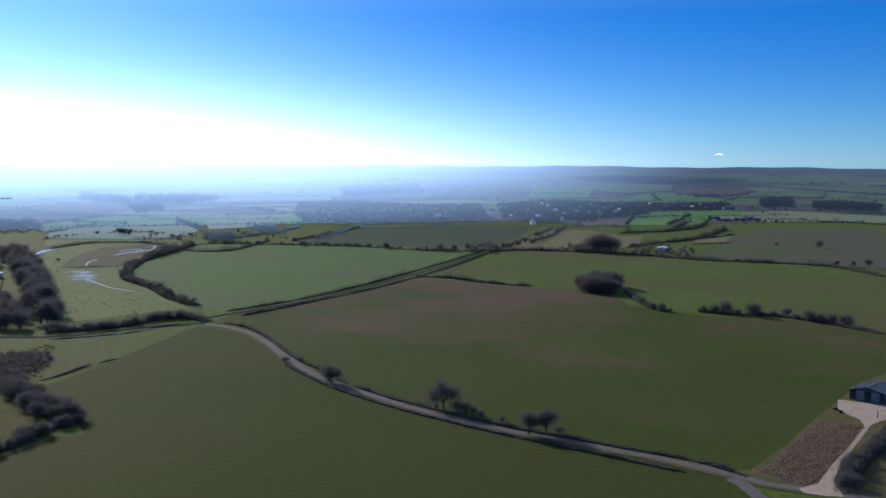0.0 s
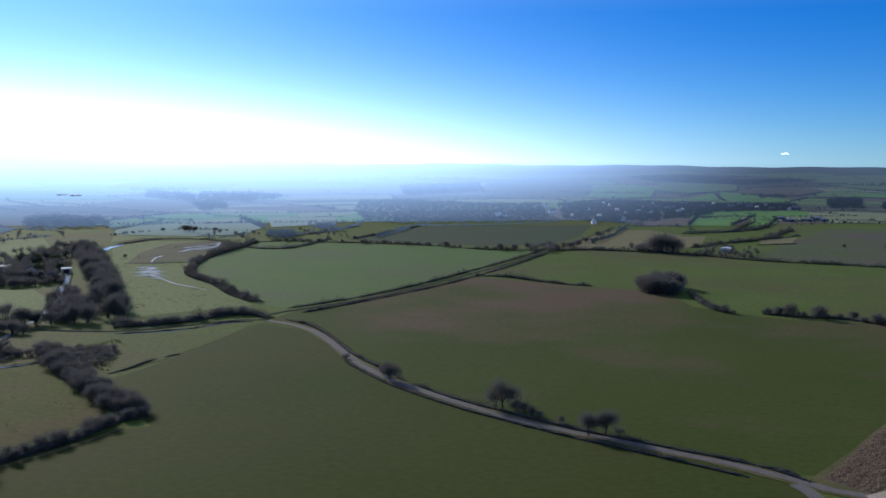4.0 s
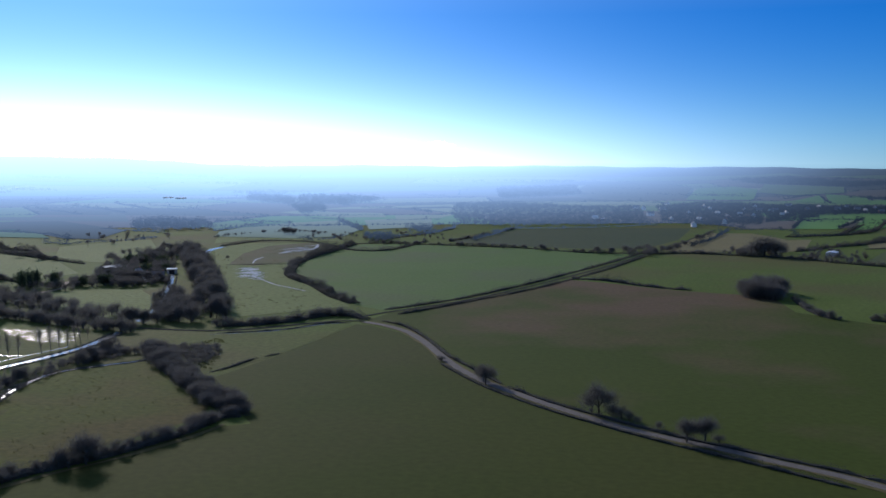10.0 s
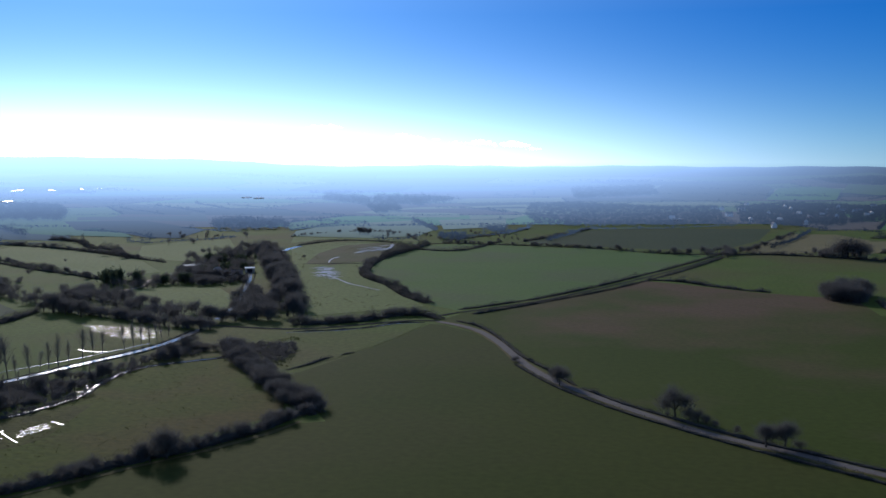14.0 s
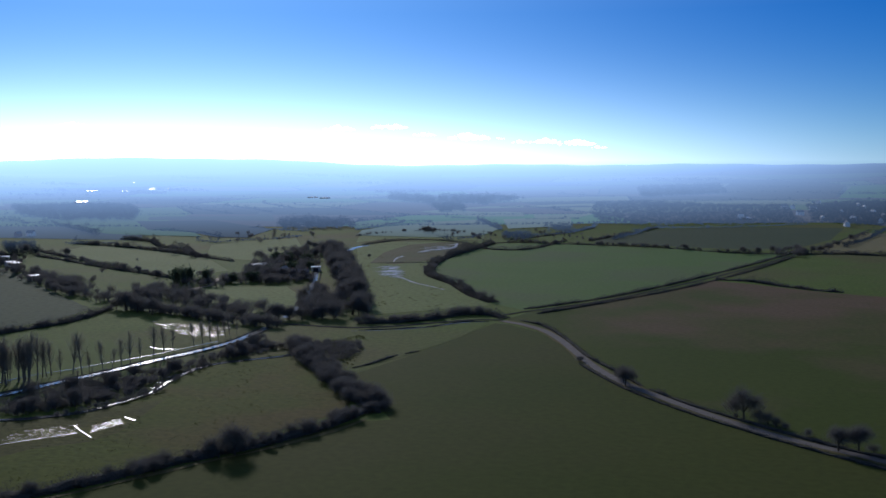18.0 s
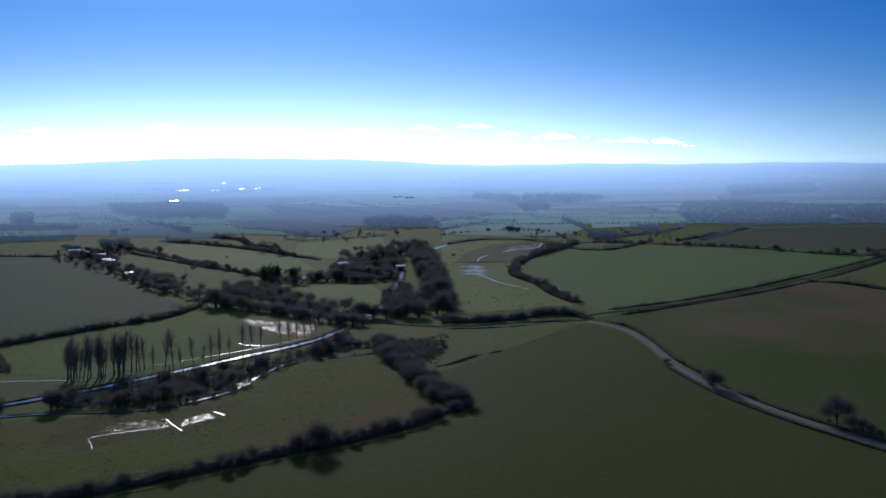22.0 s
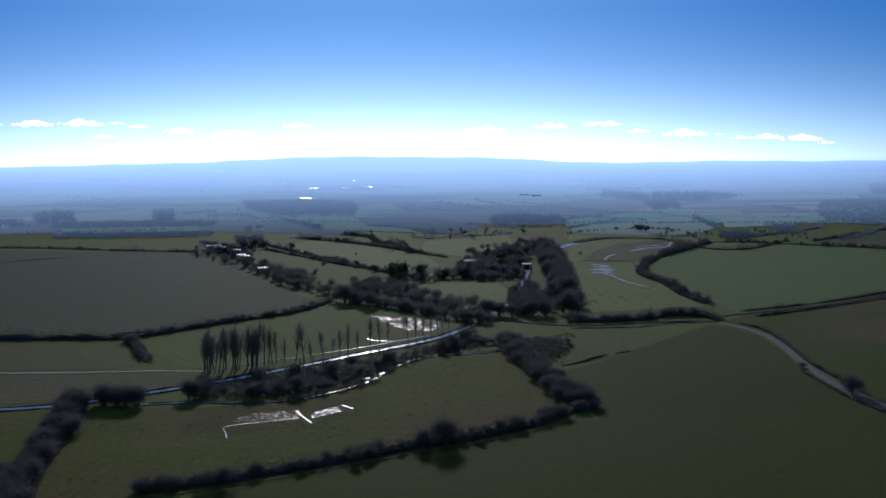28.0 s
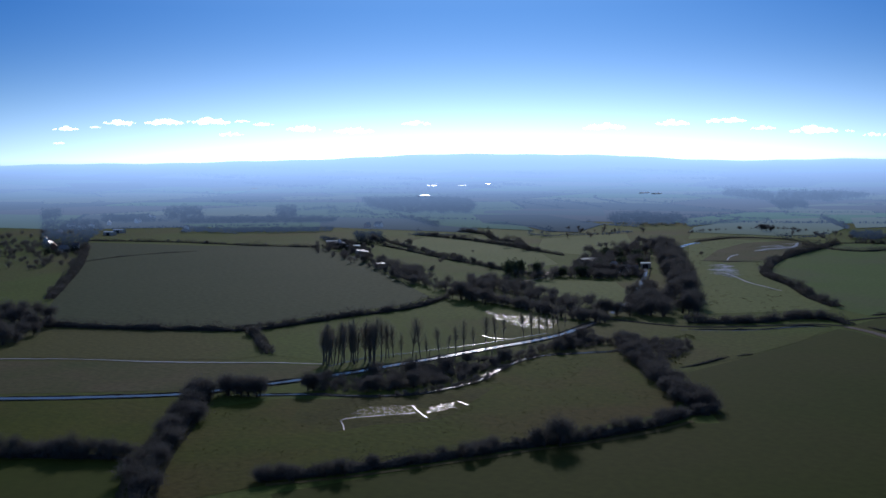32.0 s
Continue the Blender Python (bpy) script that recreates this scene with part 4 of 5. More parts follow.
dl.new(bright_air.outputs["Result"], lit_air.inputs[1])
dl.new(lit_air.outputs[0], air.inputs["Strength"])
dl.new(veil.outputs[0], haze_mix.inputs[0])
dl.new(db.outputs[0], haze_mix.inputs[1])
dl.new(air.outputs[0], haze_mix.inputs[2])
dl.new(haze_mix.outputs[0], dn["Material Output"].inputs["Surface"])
# dark twigs of far woods and hedges under the same painted haze
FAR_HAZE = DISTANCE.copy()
FAR_HAZE.name = "painted_haze_woods"
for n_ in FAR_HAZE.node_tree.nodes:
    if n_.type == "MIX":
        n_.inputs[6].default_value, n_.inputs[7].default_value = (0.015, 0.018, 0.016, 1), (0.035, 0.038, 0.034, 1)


# copy of the far material: painted haze kept, base colours changed
def painted_haze(name, a, b):
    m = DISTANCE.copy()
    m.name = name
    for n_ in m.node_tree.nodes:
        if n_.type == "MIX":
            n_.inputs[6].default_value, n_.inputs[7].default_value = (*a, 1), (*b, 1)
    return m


FAR_KINDS = [painted_haze("hazy_pasture", (0.14, 0.21, 0.07), (0.18, 0.25, 0.10)), painted_haze("hazy_meadow", (0.23, 0.27, 0.13), (0.28, 0.31, 0.17)),
             painted_haze("hazy_fallow", (0.08, 0.085, 0.06), (0.10, 0.10, 0.07)), painted_haze("hazy_soil", (0.14, 0.115, 0.085), (0.17, 0.14, 0.10)),
             painted_haze("hazy_grey", (0.11, 0.12, 0.085), (0.14, 0.145, 0.105)), painted_haze("hazy_bright", (0.13, 0.26, 0.06), (0.17, 0.30, 0.08))]

rf = np.random.RandomState(21)
far_mats = [PALE, PALE, DARK_FIELD, GRASS, GRASS, WHEAT]
far_quads = [([], []) for _ in far_mats * 2]
hv, tv_ = [], []
ca, sa = math.cos(0.35), math.sin(0.35)
knots = {}
for i in range(-24, 25):
    for j in range(-24, 25):
        u, w = i * 290 + rf.uniform(-95, 95), j * 230 + rf.uniform(-70, 70)
        knots[i, j] = (u * ca - w * sa, u * sa + w * ca)


def far_enough(x, y, edges=False):
    a = math.degrees(math.atan2(-x, y))
    return 1260 + (260 if a < -9 else 0) - (250 if 20 < a < 34 else 0) < math.hypot(x, y) < (4050 if edges else 2700) and -32 < a < 68


for (i, j), p in knots.items():
    quad = [knots.get(k) for k in ((i, j), (i + 1, j), (i + 1, j + 1), (i, j + 1))]
    if None in quad or not all(far_enough(*q, True) for q in quad):
        continue
    beyond = max(math.hypot(*q) for q in quad) > 1150
    v, f = far_quads[rf.randint(len(far_mats)) + (6 if beyond else 0)]
    k = len(v)
    c = np.array(quad)
    for t_ in range(5):
        for s_ in range(5):
            a_, b_ = s_ / 4, t_ / 4
            q = (c[0] * (1 - a_) + c[1] * a_) * (1 - b_) + (c[3] * (1 - a_) + c[2] * a_) * b_
            v.append((q[0], q[1], float(height(*q)) + 0.25 + 1.35 * min(1.0, max(0.0, (math.hypot(*q) - 1500) / 250))))
    f += [(k + 5 * t_ + s_, k + 5 * t_ + s_ + 1, k + 5 * t_ + s_ + 6, k + 5 * t_ + s_ + 5) for t_ in range(4) for s_ in range(4)]
    for e in ((0, 1), (0, 3)):
        if rf.uniform() < 0.6:
            a_, b_ = c[e[0]], c[e[1]]
            n = int(np.linalg.norm(b_ - a_) / 1.3)
            q = a_ + (b_ - a_) * rf.uniform(0, 1, (n, 1)) + rf.normal(size=(n, 2)) * 1.5
            hv.append(np.c_[q, height(q[:, 0], q[:, 1]) + rf.uniform(0.4, 2.6, n)])
            for _ in range(rf.randint(0, 3)):
                m = a_ + (b_ - a_) * rf.uniform()
                hh = rf.uniform(4, 9)
                q = rf.normal(size=(22, 3)) * np.array([0.25, 0.25, 0.2]) * hh + np.array([m[0], m[1], float(height(*m)) + 0.55 * hh])
                tv_.append(q)
names = ("pasture", "pale green", "grey green", "fallow", "meadow", "crop")
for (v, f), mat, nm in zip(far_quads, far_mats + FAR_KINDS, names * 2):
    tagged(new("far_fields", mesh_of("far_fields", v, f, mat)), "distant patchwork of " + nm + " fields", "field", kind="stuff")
ww = []
for _ in range(30):
    a_, r_ = radians(rf.uniform(-28, 62)), rf.uniform(2500, 4000)
    c = np.array([-math.sin(a_), math.cos(a_)]) * r_
    n = rf.randint(15, 60)
    p = c + rf.normal(size=(n, 2)) * np.array([70, 16]) * rf.uniform(0.5, 1.4)
    for x, y in p:
        hh = rf.uniform(7, 12)
        ww.append(rf.normal(size=(16, 3)) * np.array([0.35, 0.35, 0.22]) * hh + np.array([x, y, float(height(x, y)) + 0.5 * hh]))

radii = list(range(1750, 4900, 105))
bv, bf = [], []
for r in radii:
    for i in range(200):
        t = radians(-35 + 110 * i / 199)
        x, y = -r * math.sin(t), r * math.cos(t)
        bv.append((x, y, float(height(x, y)) + 0.5))
for k in range(len(radii) - 1):
    bf += [(k * 200 + i, k * 200 + i + 1, k * 200 + 201 + i, k * 200 + 200 + i) for i in range(199)]
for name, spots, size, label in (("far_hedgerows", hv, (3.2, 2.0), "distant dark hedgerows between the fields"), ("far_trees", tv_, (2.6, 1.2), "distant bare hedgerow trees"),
                                 ("far_woods", ww, (3.4, 2.4), "distant woods with haze painted in towards the hills")):
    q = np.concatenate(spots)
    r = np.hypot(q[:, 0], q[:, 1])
    # from 1150 m on, the material with the painted haze
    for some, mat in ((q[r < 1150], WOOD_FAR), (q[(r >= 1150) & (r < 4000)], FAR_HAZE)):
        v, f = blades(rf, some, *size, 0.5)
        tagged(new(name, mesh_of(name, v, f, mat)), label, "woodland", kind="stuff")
tagged(new("backdrop", mesh_of("backdrop", bv, bf, DISTANCE, True)), "hills and plain on the horizon, blue haze painted in as glow", "backdrop", kind="structure")

# the fields, hedges and woods of the middle distance that can be told apart,
# all in materials with the haze painted in as emission
HAZY = {m.name: m for m in FAR_KINDS}
FAR_LOOK = {"hazy_meadow": "pale green", "hazy_pasture": "green", "hazy_fallow": "brown grey", "hazy_grey": "grey green", "hazy_bright": "bright green", "hazy_soil": "brown ploughed"}
rows_, stand_ = [], []


def far_z(x, y):
    """The surface of the distant patchwork."""
    return float(height(x, y)) + 0.25 + 1.35 * min(1.0, max(0.0, (math.hypot(x, y) - 1500) / 250))


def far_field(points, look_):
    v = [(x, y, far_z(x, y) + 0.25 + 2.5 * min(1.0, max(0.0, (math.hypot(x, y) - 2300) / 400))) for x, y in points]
    tagged(new("far_field", mesh_of("far_field", v, [range(len(v))], HAZY[look_])), "distant " + FAR_LOOK[look_] + " field with painted haze", "field", kind="structure")


def far_hedge(points, high):
    """A distant hedgerow with a few taller trees in it."""
    line = smooth_line(points, 10.0)
    seg = np.linalg.norm(np.diff(line, axis=0), axis=1).sum()
    n = int(seg * (2.2 + 0.4 * high)) + 4
    at = rf.uniform(0, len(line) - 1.001, n)
    k = at.astype(int)
    q = line[k] + (line[k + 1] - line[k]) * (at - k)[:, None] + rf.normal(size=(n, 2)) * 1.2
    lump = np.array([0.65 + 0.7 * noise.noise((x * 0.03, y * 0.03, 5.0)) for x, y in q])
    rows_.append(np.c_[q, np.array([far_z(x, y) for x, y in q]) + rf.uniform(0.1, 1.0, n) * high * np.clip(lump, 0.25, 1.3)])
    for _ in range(int(seg / 45)):
        m = line[rf.randint(len(line))]
        hh = rf.uniform(1.2, 2.2) * (high * 0.6 + 2)
        stand_.append(rf.normal(size=(70, 3)) * np.array([0.24, 0.24, 0.19]) * hh + np.array([m[0], m[1], far_z(*m) + 0.5 * hh]))


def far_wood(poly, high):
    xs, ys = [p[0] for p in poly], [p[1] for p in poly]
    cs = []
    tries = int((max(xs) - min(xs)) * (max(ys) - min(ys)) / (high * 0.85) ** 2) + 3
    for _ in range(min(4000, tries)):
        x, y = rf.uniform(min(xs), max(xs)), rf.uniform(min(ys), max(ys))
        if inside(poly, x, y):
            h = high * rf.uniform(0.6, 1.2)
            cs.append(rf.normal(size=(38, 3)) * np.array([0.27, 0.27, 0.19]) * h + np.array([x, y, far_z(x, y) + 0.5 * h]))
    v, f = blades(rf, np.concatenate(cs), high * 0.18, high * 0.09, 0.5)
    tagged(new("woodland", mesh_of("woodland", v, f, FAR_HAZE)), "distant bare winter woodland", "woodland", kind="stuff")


far_field([(192, 2364), (278, 3017), (391, 3114), (438, 2966), (343, 2390)], 'hazy_bright')
far_field([(404, 2297), (542, 2665), (472, 2243)], 'hazy_bright')
far_field([(484, 2277), (570, 2729), (639, 2609), (580, 2327)], 'hazy_bright')
far_field([(561, 2109), (710, 2418), (754, 2356), (651, 2068)], 'hazy_pasture')
far_field([(813, 2497), (938, 2765), (988, 2622), (916, 2474)], 'hazy_bright')
far_field([(961, 2536), (951, 2227), (871, 2100), (874, 2342)], 'hazy_pasture')
far_field([(610, 2608), (704, 2941), (875, 2995), (872, 2822), (718, 2553)], 'hazy_soil')
far_field([(887, 2822), (974, 2848), (852, 2530), (727, 2488)], 'hazy_pasture')
far_field([(-77, 2583), (-42, 3200), (190, 3222), (264, 3045), (188, 2399), (21, 2264)], 'hazy_grey')
far_field([(-258, 1907), (-208, 2043), (-181, 1994), (-221, 1776)], 'hazy_meadow')
far_field([(-148, 1999), (-28, 2160), (126, 2126), (18, 1972), (-89, 1908)], 'hazy_meadow')
far_field([(477, 1623), (524, 1774), (612, 1786), (714, 1635), (633, 1450), (560, 1509)], 'hazy_meadow')
far_field([(967, 3191), (1242, 2853), (1152, 2646), (1002, 2929)], 'hazy_pasture')
far_field([(496, 3236), (702, 3116), (637, 2823), (482, 2661), (416, 2811)], 'hazy_pasture')
far_field([(-387, 1864), (-289, 1977), (-218, 1757), (-238, 1507), (-297, 1470)], 'hazy_meadow')
far_field([(-520, 1602), (-456, 1807), (-397, 1862), (-322, 1512), (-392, 1489)], 'hazy_meadow')
far_field([(-1757, 1161), (-1982, 1311), (-1993, 1401), (-1955, 1449), (-1724, 1278), (-1694, 1190)], 'hazy_meadow')
far_field([(-833, 1262), (-734, 1308), (-566, 1153), (-532, 1019), (-572, 1019), (-656, 1097), (-712, 1104)], 'hazy_fallow')
far_field([(-1150, 1807), (-985, 1755), (-731, 1488), (-643, 1320), (-757, 1314), (-834, 1294)], 'hazy_grey')
far_field([(-1583, 1633), (-1491, 1772), (-1344, 1606), (-1445, 1507)], 'hazy_meadow')
far_field([(-924, 1202), (-825, 1234), (-649, 1099), (-588, 1021), (-685, 1024), (-727, 1037)], 'hazy_pasture')
far_field([(-542, 1336), (-450, 1324), (-413, 1329), (-451, 1221), (-464, 1180)], 'hazy_pasture')
far_field([(-446, 1312), (-371, 1418), (-293, 1221), (-287, 1124), (-328, 1077), (-426, 1083), (-451, 1164)], 'hazy_meadow')
far_field([(-337, 1435), (-252, 1519), (-216, 1302), (-253, 1273), (-284, 1236)], 'hazy_meadow')
far_field([(-662, 2165), (-505, 2193), (-469, 2082), (-587, 2033)], 'hazy_meadow')
far_field([(-1055, 899), (-916, 1018), (-815, 905), (-908, 859), (-1006, 876)], 'hazy_pasture')
far_field([(-1245, 2219), (-1066, 2365), (-897, 2109), (-1114, 2065)], 'hazy_pasture')
far_field([(-2105, 1894), (-2053, 2096), (-1885, 1945), (-1922, 1748)], 'hazy_meadow')
far_field([(-2624, 1810), (-2490, 1981), (-2250, 1807), (-2365, 1664)], 'hazy_grey')
far_hedge([(-136, 1092), (-122, 1196), (-109, 1289), (-76, 1314)], 4)
far_hedge([(-103, 1290), (-17, 1332), (76, 1416)], 4)
far_hedge([(92, 1056), (124, 1163), (159, 1316)], 5)
far_hedge([(161, 1338), (209, 1356), (244, 1324)], 3.5)
far_hedge([(223, 1218), (260, 1241), (298, 1286), (345, 1357)], 5)
far_hedge([(248, 1372), (296, 1570)], 5)
far_hedge([(300, 1586), (373, 1611)], 3)
far_hedge([(306, 1377), (355, 1515), (398, 1630)], 5)
far_hedge([(452, 1527), (521, 1519), (557, 1481), (616, 1409)], 3.5)
far_hedge([(532, 1816), (627, 1830), (688, 1775), (730, 1672)], 3)
far_hedge([(425, 2480), (546, 2759), (542, 2665), (479, 2243)], 3)
far_hedge([(577, 2760), (647, 2642), (613, 2438)], 2.5)
far_hedge([(568, 2109), (720, 2454), (769, 2394)], 2.5)
far_hedge([(792, 2464), (943, 2793), (1010, 2650)], 2.5)
far_hedge([(919, 2475), (896, 2160), (979, 2294)], 2.5)
far_hedge([(602, 2542), (709, 2520)], 2.5)
far_hedge([(899, 3021), (993, 2903), (1086, 2732), (1129, 2593)], 3)
far_hedge([(993, 3218), (1125, 3090), (1253, 2879)], 3)
far_hedge([(673, 2911), (807, 3055), (915, 3020)], 2.5)
far_hedge([(193, 2294), (273, 2274), (342, 2355)], 3.5)
far_hedge([(210, 3255), (287, 3107), (469, 3176)], 3)
far_hedge([(-214, 2099), (-98, 2118), (20, 2200), (140, 2157)], 4)
far_hedge([(-381, 1285), (-331, 1311)], 3.5)
far_hedge([(-307, 1442), (-233, 1478)], 3)
far_hedge([(-234, 1124), (-199, 1179), (-184, 1303)], 4)
far_hedge([(-452, 2514), (-292, 2348)], 3)
far_hedge([(-1757, 1161), (-1694, 1190), (-1724, 1278)], 2.5)
far_hedge([(-2205, 1700), (-1990, 1717), (-1739, 1639)], 4)
far_hedge([(-1220, 896), (-1158, 900), (-1111, 923)], 4)
far_hedge([(-1086, 976), (-1020, 968), (-1011, 1011), (-949, 1002), (-946, 1057)], 9)
far_hedge([(-1007, 863), (-924, 830), (-859, 814)], 3)
far_hedge([(-879, 831), (-850, 866), (-796, 884)], 6)
far_hedge([(-1034, 1168), (-1028, 1221), (-946, 1177), (-916, 1190)], 8)
far_hedge([(-899, 1168), (-792, 1078), (-710, 1002)], 9)
hedge([(-655, 823), (-594, 780), (-529, 736), (-489, 712), (-457, 685)], 3.5, 2.8000000000000003, "bushy dark hedge between pastures")
far_hedge([(-676, 898), (-644, 897), (-631, 921)], 4)
hedge([(-657, 965), (-612, 950), (-559, 889), (-521, 870), (-464, 797)], 4.0, 4.0, "bushy dark hedge between pastures")
far_hedge([(-562, 966), (-532, 954), (-518, 979), (-495, 1009), (-482, 1055)], 3)
far_hedge([(-699, 1098), (-650, 1086), (-616, 1069), (-558, 1014)], 2.5)
far_hedge([(-980, 1757), (-865, 1647), (-746, 1521)], 3)
far_hedge([(-921, 1838), (-763, 1644)], 3.5)
far_hedge([(-611, 1179), (-566, 1153), (-511, 1134)], 3)
far_hedge([(-461, 1171), (-454, 1231), (-451, 1323)], 3)
far_hedge([(-495, 1374), (-451, 1351), (-417, 1341)], 4)
far_hedge([(-427, 1452), (-378, 1445)], 3.5)
far_hedge([(-371, 1418), (-327, 1306), (-285, 1203)], 8)
far_hedge([(-324, 1062), (-299, 1057), (-282, 1109)], 4.5)
far_hedge([(-571, 1385), (-533, 1419), (-491, 1362)], 2.5)
far_hedge([(-831, 1791), (-716, 1710)], 2.5)
far_hedge([(-681, 2228), (-576, 2198), (-508, 2257)], 2.5)
far_hedge([(-1561, 1855), (-1457, 1895), (-1416, 1950)], 4)
far_hedge([(-1231, 1910), (-1130, 1913), (-1097, 2033)], 3)
far_hedge([(-951, 1610), (-788, 1461)], 2.5)
far_hedge([(-931, 2691), (-756, 2615)], 3)
hedge([(-277, 990), (-237, 949), (-209, 945), (-194, 979), (-183, 1070)], 3.5, 2.8000000000000003, "bushy dark hedge between pastures")
far_hedge([(-1520, 1367), (-1427, 1381), (-1407, 1466), (-1357, 1542)], 3)
far_hedge([(-2415, 1598), (-2168, 1556), (-2155, 1731)], 3)
far_hedge([(-1138, 1225), (-1136, 1305)], 7)
far_hedge([(-426, 1790), (-355, 1777), (-275, 1657)], 4)
far_wood([(-279, 1978), (-186, 2048), (-36, 1916), (71, 1931), (66, 1559), (78, 1456), (-18, 1368), (-106, 1334), (-183, 1350), (-235, 1605)], 7)
far_wood([(702, 2249), (822, 2401), (656, 1898), (588, 1866)], 11)
far_wood([(781, 2142), (857, 2154), (861, 1996), (752, 1747), (669, 1834)], 10)
far_wood([(-294, 2883), (-75, 3073), (-48, 2588), (-221, 2289)], 12)
far_wood([(-667, 2210), (-554, 2197), (-452, 2120), (-467, 1852), (-569, 1884)], 14)
far_wood([(418, 3487), (635, 3625), (775, 3356), (1012, 3340), (720, 3116), (482, 3267)], 12)
far_wood([(-1315, 1589), (-1261, 1639), (-1117, 1671), (-960, 1468), (-846, 1273), (-936, 1231), (-1087, 1328)], 9)
far_wood([(-624, 1298), (-609, 1351), (-542, 1336), (-476, 1210), (-515, 1143), (-559, 1156)], 10)
far_wood([(-826, 2328), (-672, 2160), (-549, 1831), (-625, 1904), (-729, 2040)], 12)
far_wood([(-554, 1780), (-530, 1889), (-441, 1619), (-470, 1567)], 10)
far_wood([(-266, 1135), (-246, 1164), (-219, 1115), (-227, 1062), (-250, 1067)], 7)
far_wood([(-248, 1276), (-213, 1282), (-195, 1180), (-220, 1196)], 8)
far_wood([(-1326, 1102), (-1287, 1138), (-1085, 962), (-1134, 939)], 13)
far_wood([(-1447, 956), (-1451, 988), (-1276, 869), (-1275, 842)], 10)
far_wood([(-1182, 1205), (-1177, 1246), (-1001, 1060), (-1004, 1029)], 11)
far_wood([(-732, 869), (-714, 896), (-611, 771), (-625, 750)], 7)
far_field([(249, 1372), (301, 1586), (369, 1594), (304, 1377)], 'hazy_bright')
far_field([(320, 1379), (401, 1632), (420, 1600), (385, 1450), (345, 1357)], 'hazy_bright')
far_wood([(-1252, 826), (-1201, 878), (-1042, 770), (-926, 665), (-794, 564), (-804, 529)], 6)
far_wood([(-1291, 949), (-1240, 1005), (-1125, 915), (-1163, 859)], 6)
far_wood([(-729, 810), (-664, 788), (-579, 710), (-594, 689)], 5)
far_wood([(105, 1961), (213, 2170), (327, 2129), (222, 1445), (139, 1409), (88, 1485)], 6.5)
far_wood([(318, 2072), (425, 2087), (334, 1640), (235, 1502)], 6)
far_wood([(414, 2032), (579, 2056), (521, 1815), (349, 1713)], 6)
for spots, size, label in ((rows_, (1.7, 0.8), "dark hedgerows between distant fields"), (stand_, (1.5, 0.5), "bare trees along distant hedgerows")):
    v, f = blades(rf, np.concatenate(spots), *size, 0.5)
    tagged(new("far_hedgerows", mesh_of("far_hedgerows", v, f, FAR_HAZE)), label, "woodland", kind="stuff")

# ---- floodwater ----


def blob(rs, x, y, a, b, turn, n=14, wild=0.3):
    t = np.linspace(0, 2 * math.pi, n, endpoint=False)
    r = 1 + rs.uniform(-wild, wild, n)
    u, w = np.cos(t) * a * r, np.sin(t) * b * r
    return np.c_[x + u * math.cos(turn) - w * math.sin(turn), y + u * math.sin(turn) + w * math.cos(turn)]


def pool(points, label, z=0.22):
    line = np.array(points, float)
    k = len(line)
    fine = []
    rs = np.random.RandomState(k)
    for i in range(k):
        a_, b_ = line[i], line[(i + 1) % k]
        for u in (0, 0.33, 0.66):
            fine.append(a_ + (b_ - a_) * u + rs.normal(size=2) * np.linalg.norm(b_ - a_) * 0.05)
    patch("flood_pool", fine, POOL, z, label, "", "pool")


def puddles(poly, n, size, label, seed, mat=POOL):
    rs = np.random.RandomState(seed)
    xs, ys = [p[0] for p in poly], [p[1] for p in poly]
    v, f = [], []
    for _ in range(n * 20):
        x, y = rs.uniform(min(xs), max(xs)), rs.uniform(min(ys), max(ys))
        if inside(poly, x, y):
            s_ = size * rs.uniform(0.3, 1.5)
            ring = blob(rs, x, y, s_ * rs.uniform(1.5, 4.5), s_ * 0.5, radians(40) + rs.normal() * 0.3, 9)
            f.append(tuple(range(len(v), len(v) + 9)))
            v += [(a_, b_, 0.20 + 0.002 * len(f) / n) for a_, b_ in ring]
            if len(f) == n:
                break
    tagged(new("puddles", mesh_of("puddles", v, f, mat)), label, "puddle", kind="stuff")


puddles([(-214.4, 251.7), (-198.7, 264.7), (-206.3, 276.4), (-217.1, 265.2), (-218.3, 257.7)], 300, 0.125, "shallow glinting puddles in the wet meadow", 31)
puddles([(-195.9, 268.7), (-192.4, 281.4), (-197.6, 286.5), (-200.3, 276.3)], 230, 0.125, "shallow glinting puddles in the wet meadow", 32)
puddles([(-301, 470), (-281, 467), (-253, 464), (-242, 435), (-258, 434), (-288, 455)], 200, 0.32, "floodwater lying among the poplars", 33)
puddles([(-281, 767), (-274, 781), (-242, 708), (-238, 686), (-262, 722)], 110, 1.4, "floodwater in the tawny meadow", 34, SILT)
puddles([(-291, 891), (-268, 940), (-283, 1006), (-303, 961)], 80, 1.2, "floodwater in the tawny meadow", 35, SILT)
puddles([(-207.3, 312.2), (-209.3, 330.6), (-214, 348), (-219, 350), (-213.1, 328.6)], 20, 0.5, "puddles along the stream", 36)
strip("ditch", [(-205.2, 237.4), (-209.7, 242.1), (-213.9, 245.7), (-214.1, 248.8), (-209.1, 255.6), (-204.4, 261.5), (-199.9, 267.3)], 0.42, POOL, 0.22, "narrow flooded ditch shining in the meadow", 3.0, ragged=0.5)
strip("ditch_wide", [(-206.4, 274.6), (-201.5, 270.6), (-196.3, 266.8), (-192.5, 264.1)], 0.55, POOL, 0.224, "flooded ditch mouth shining in the meadow", 3.0, ragged=0.5)
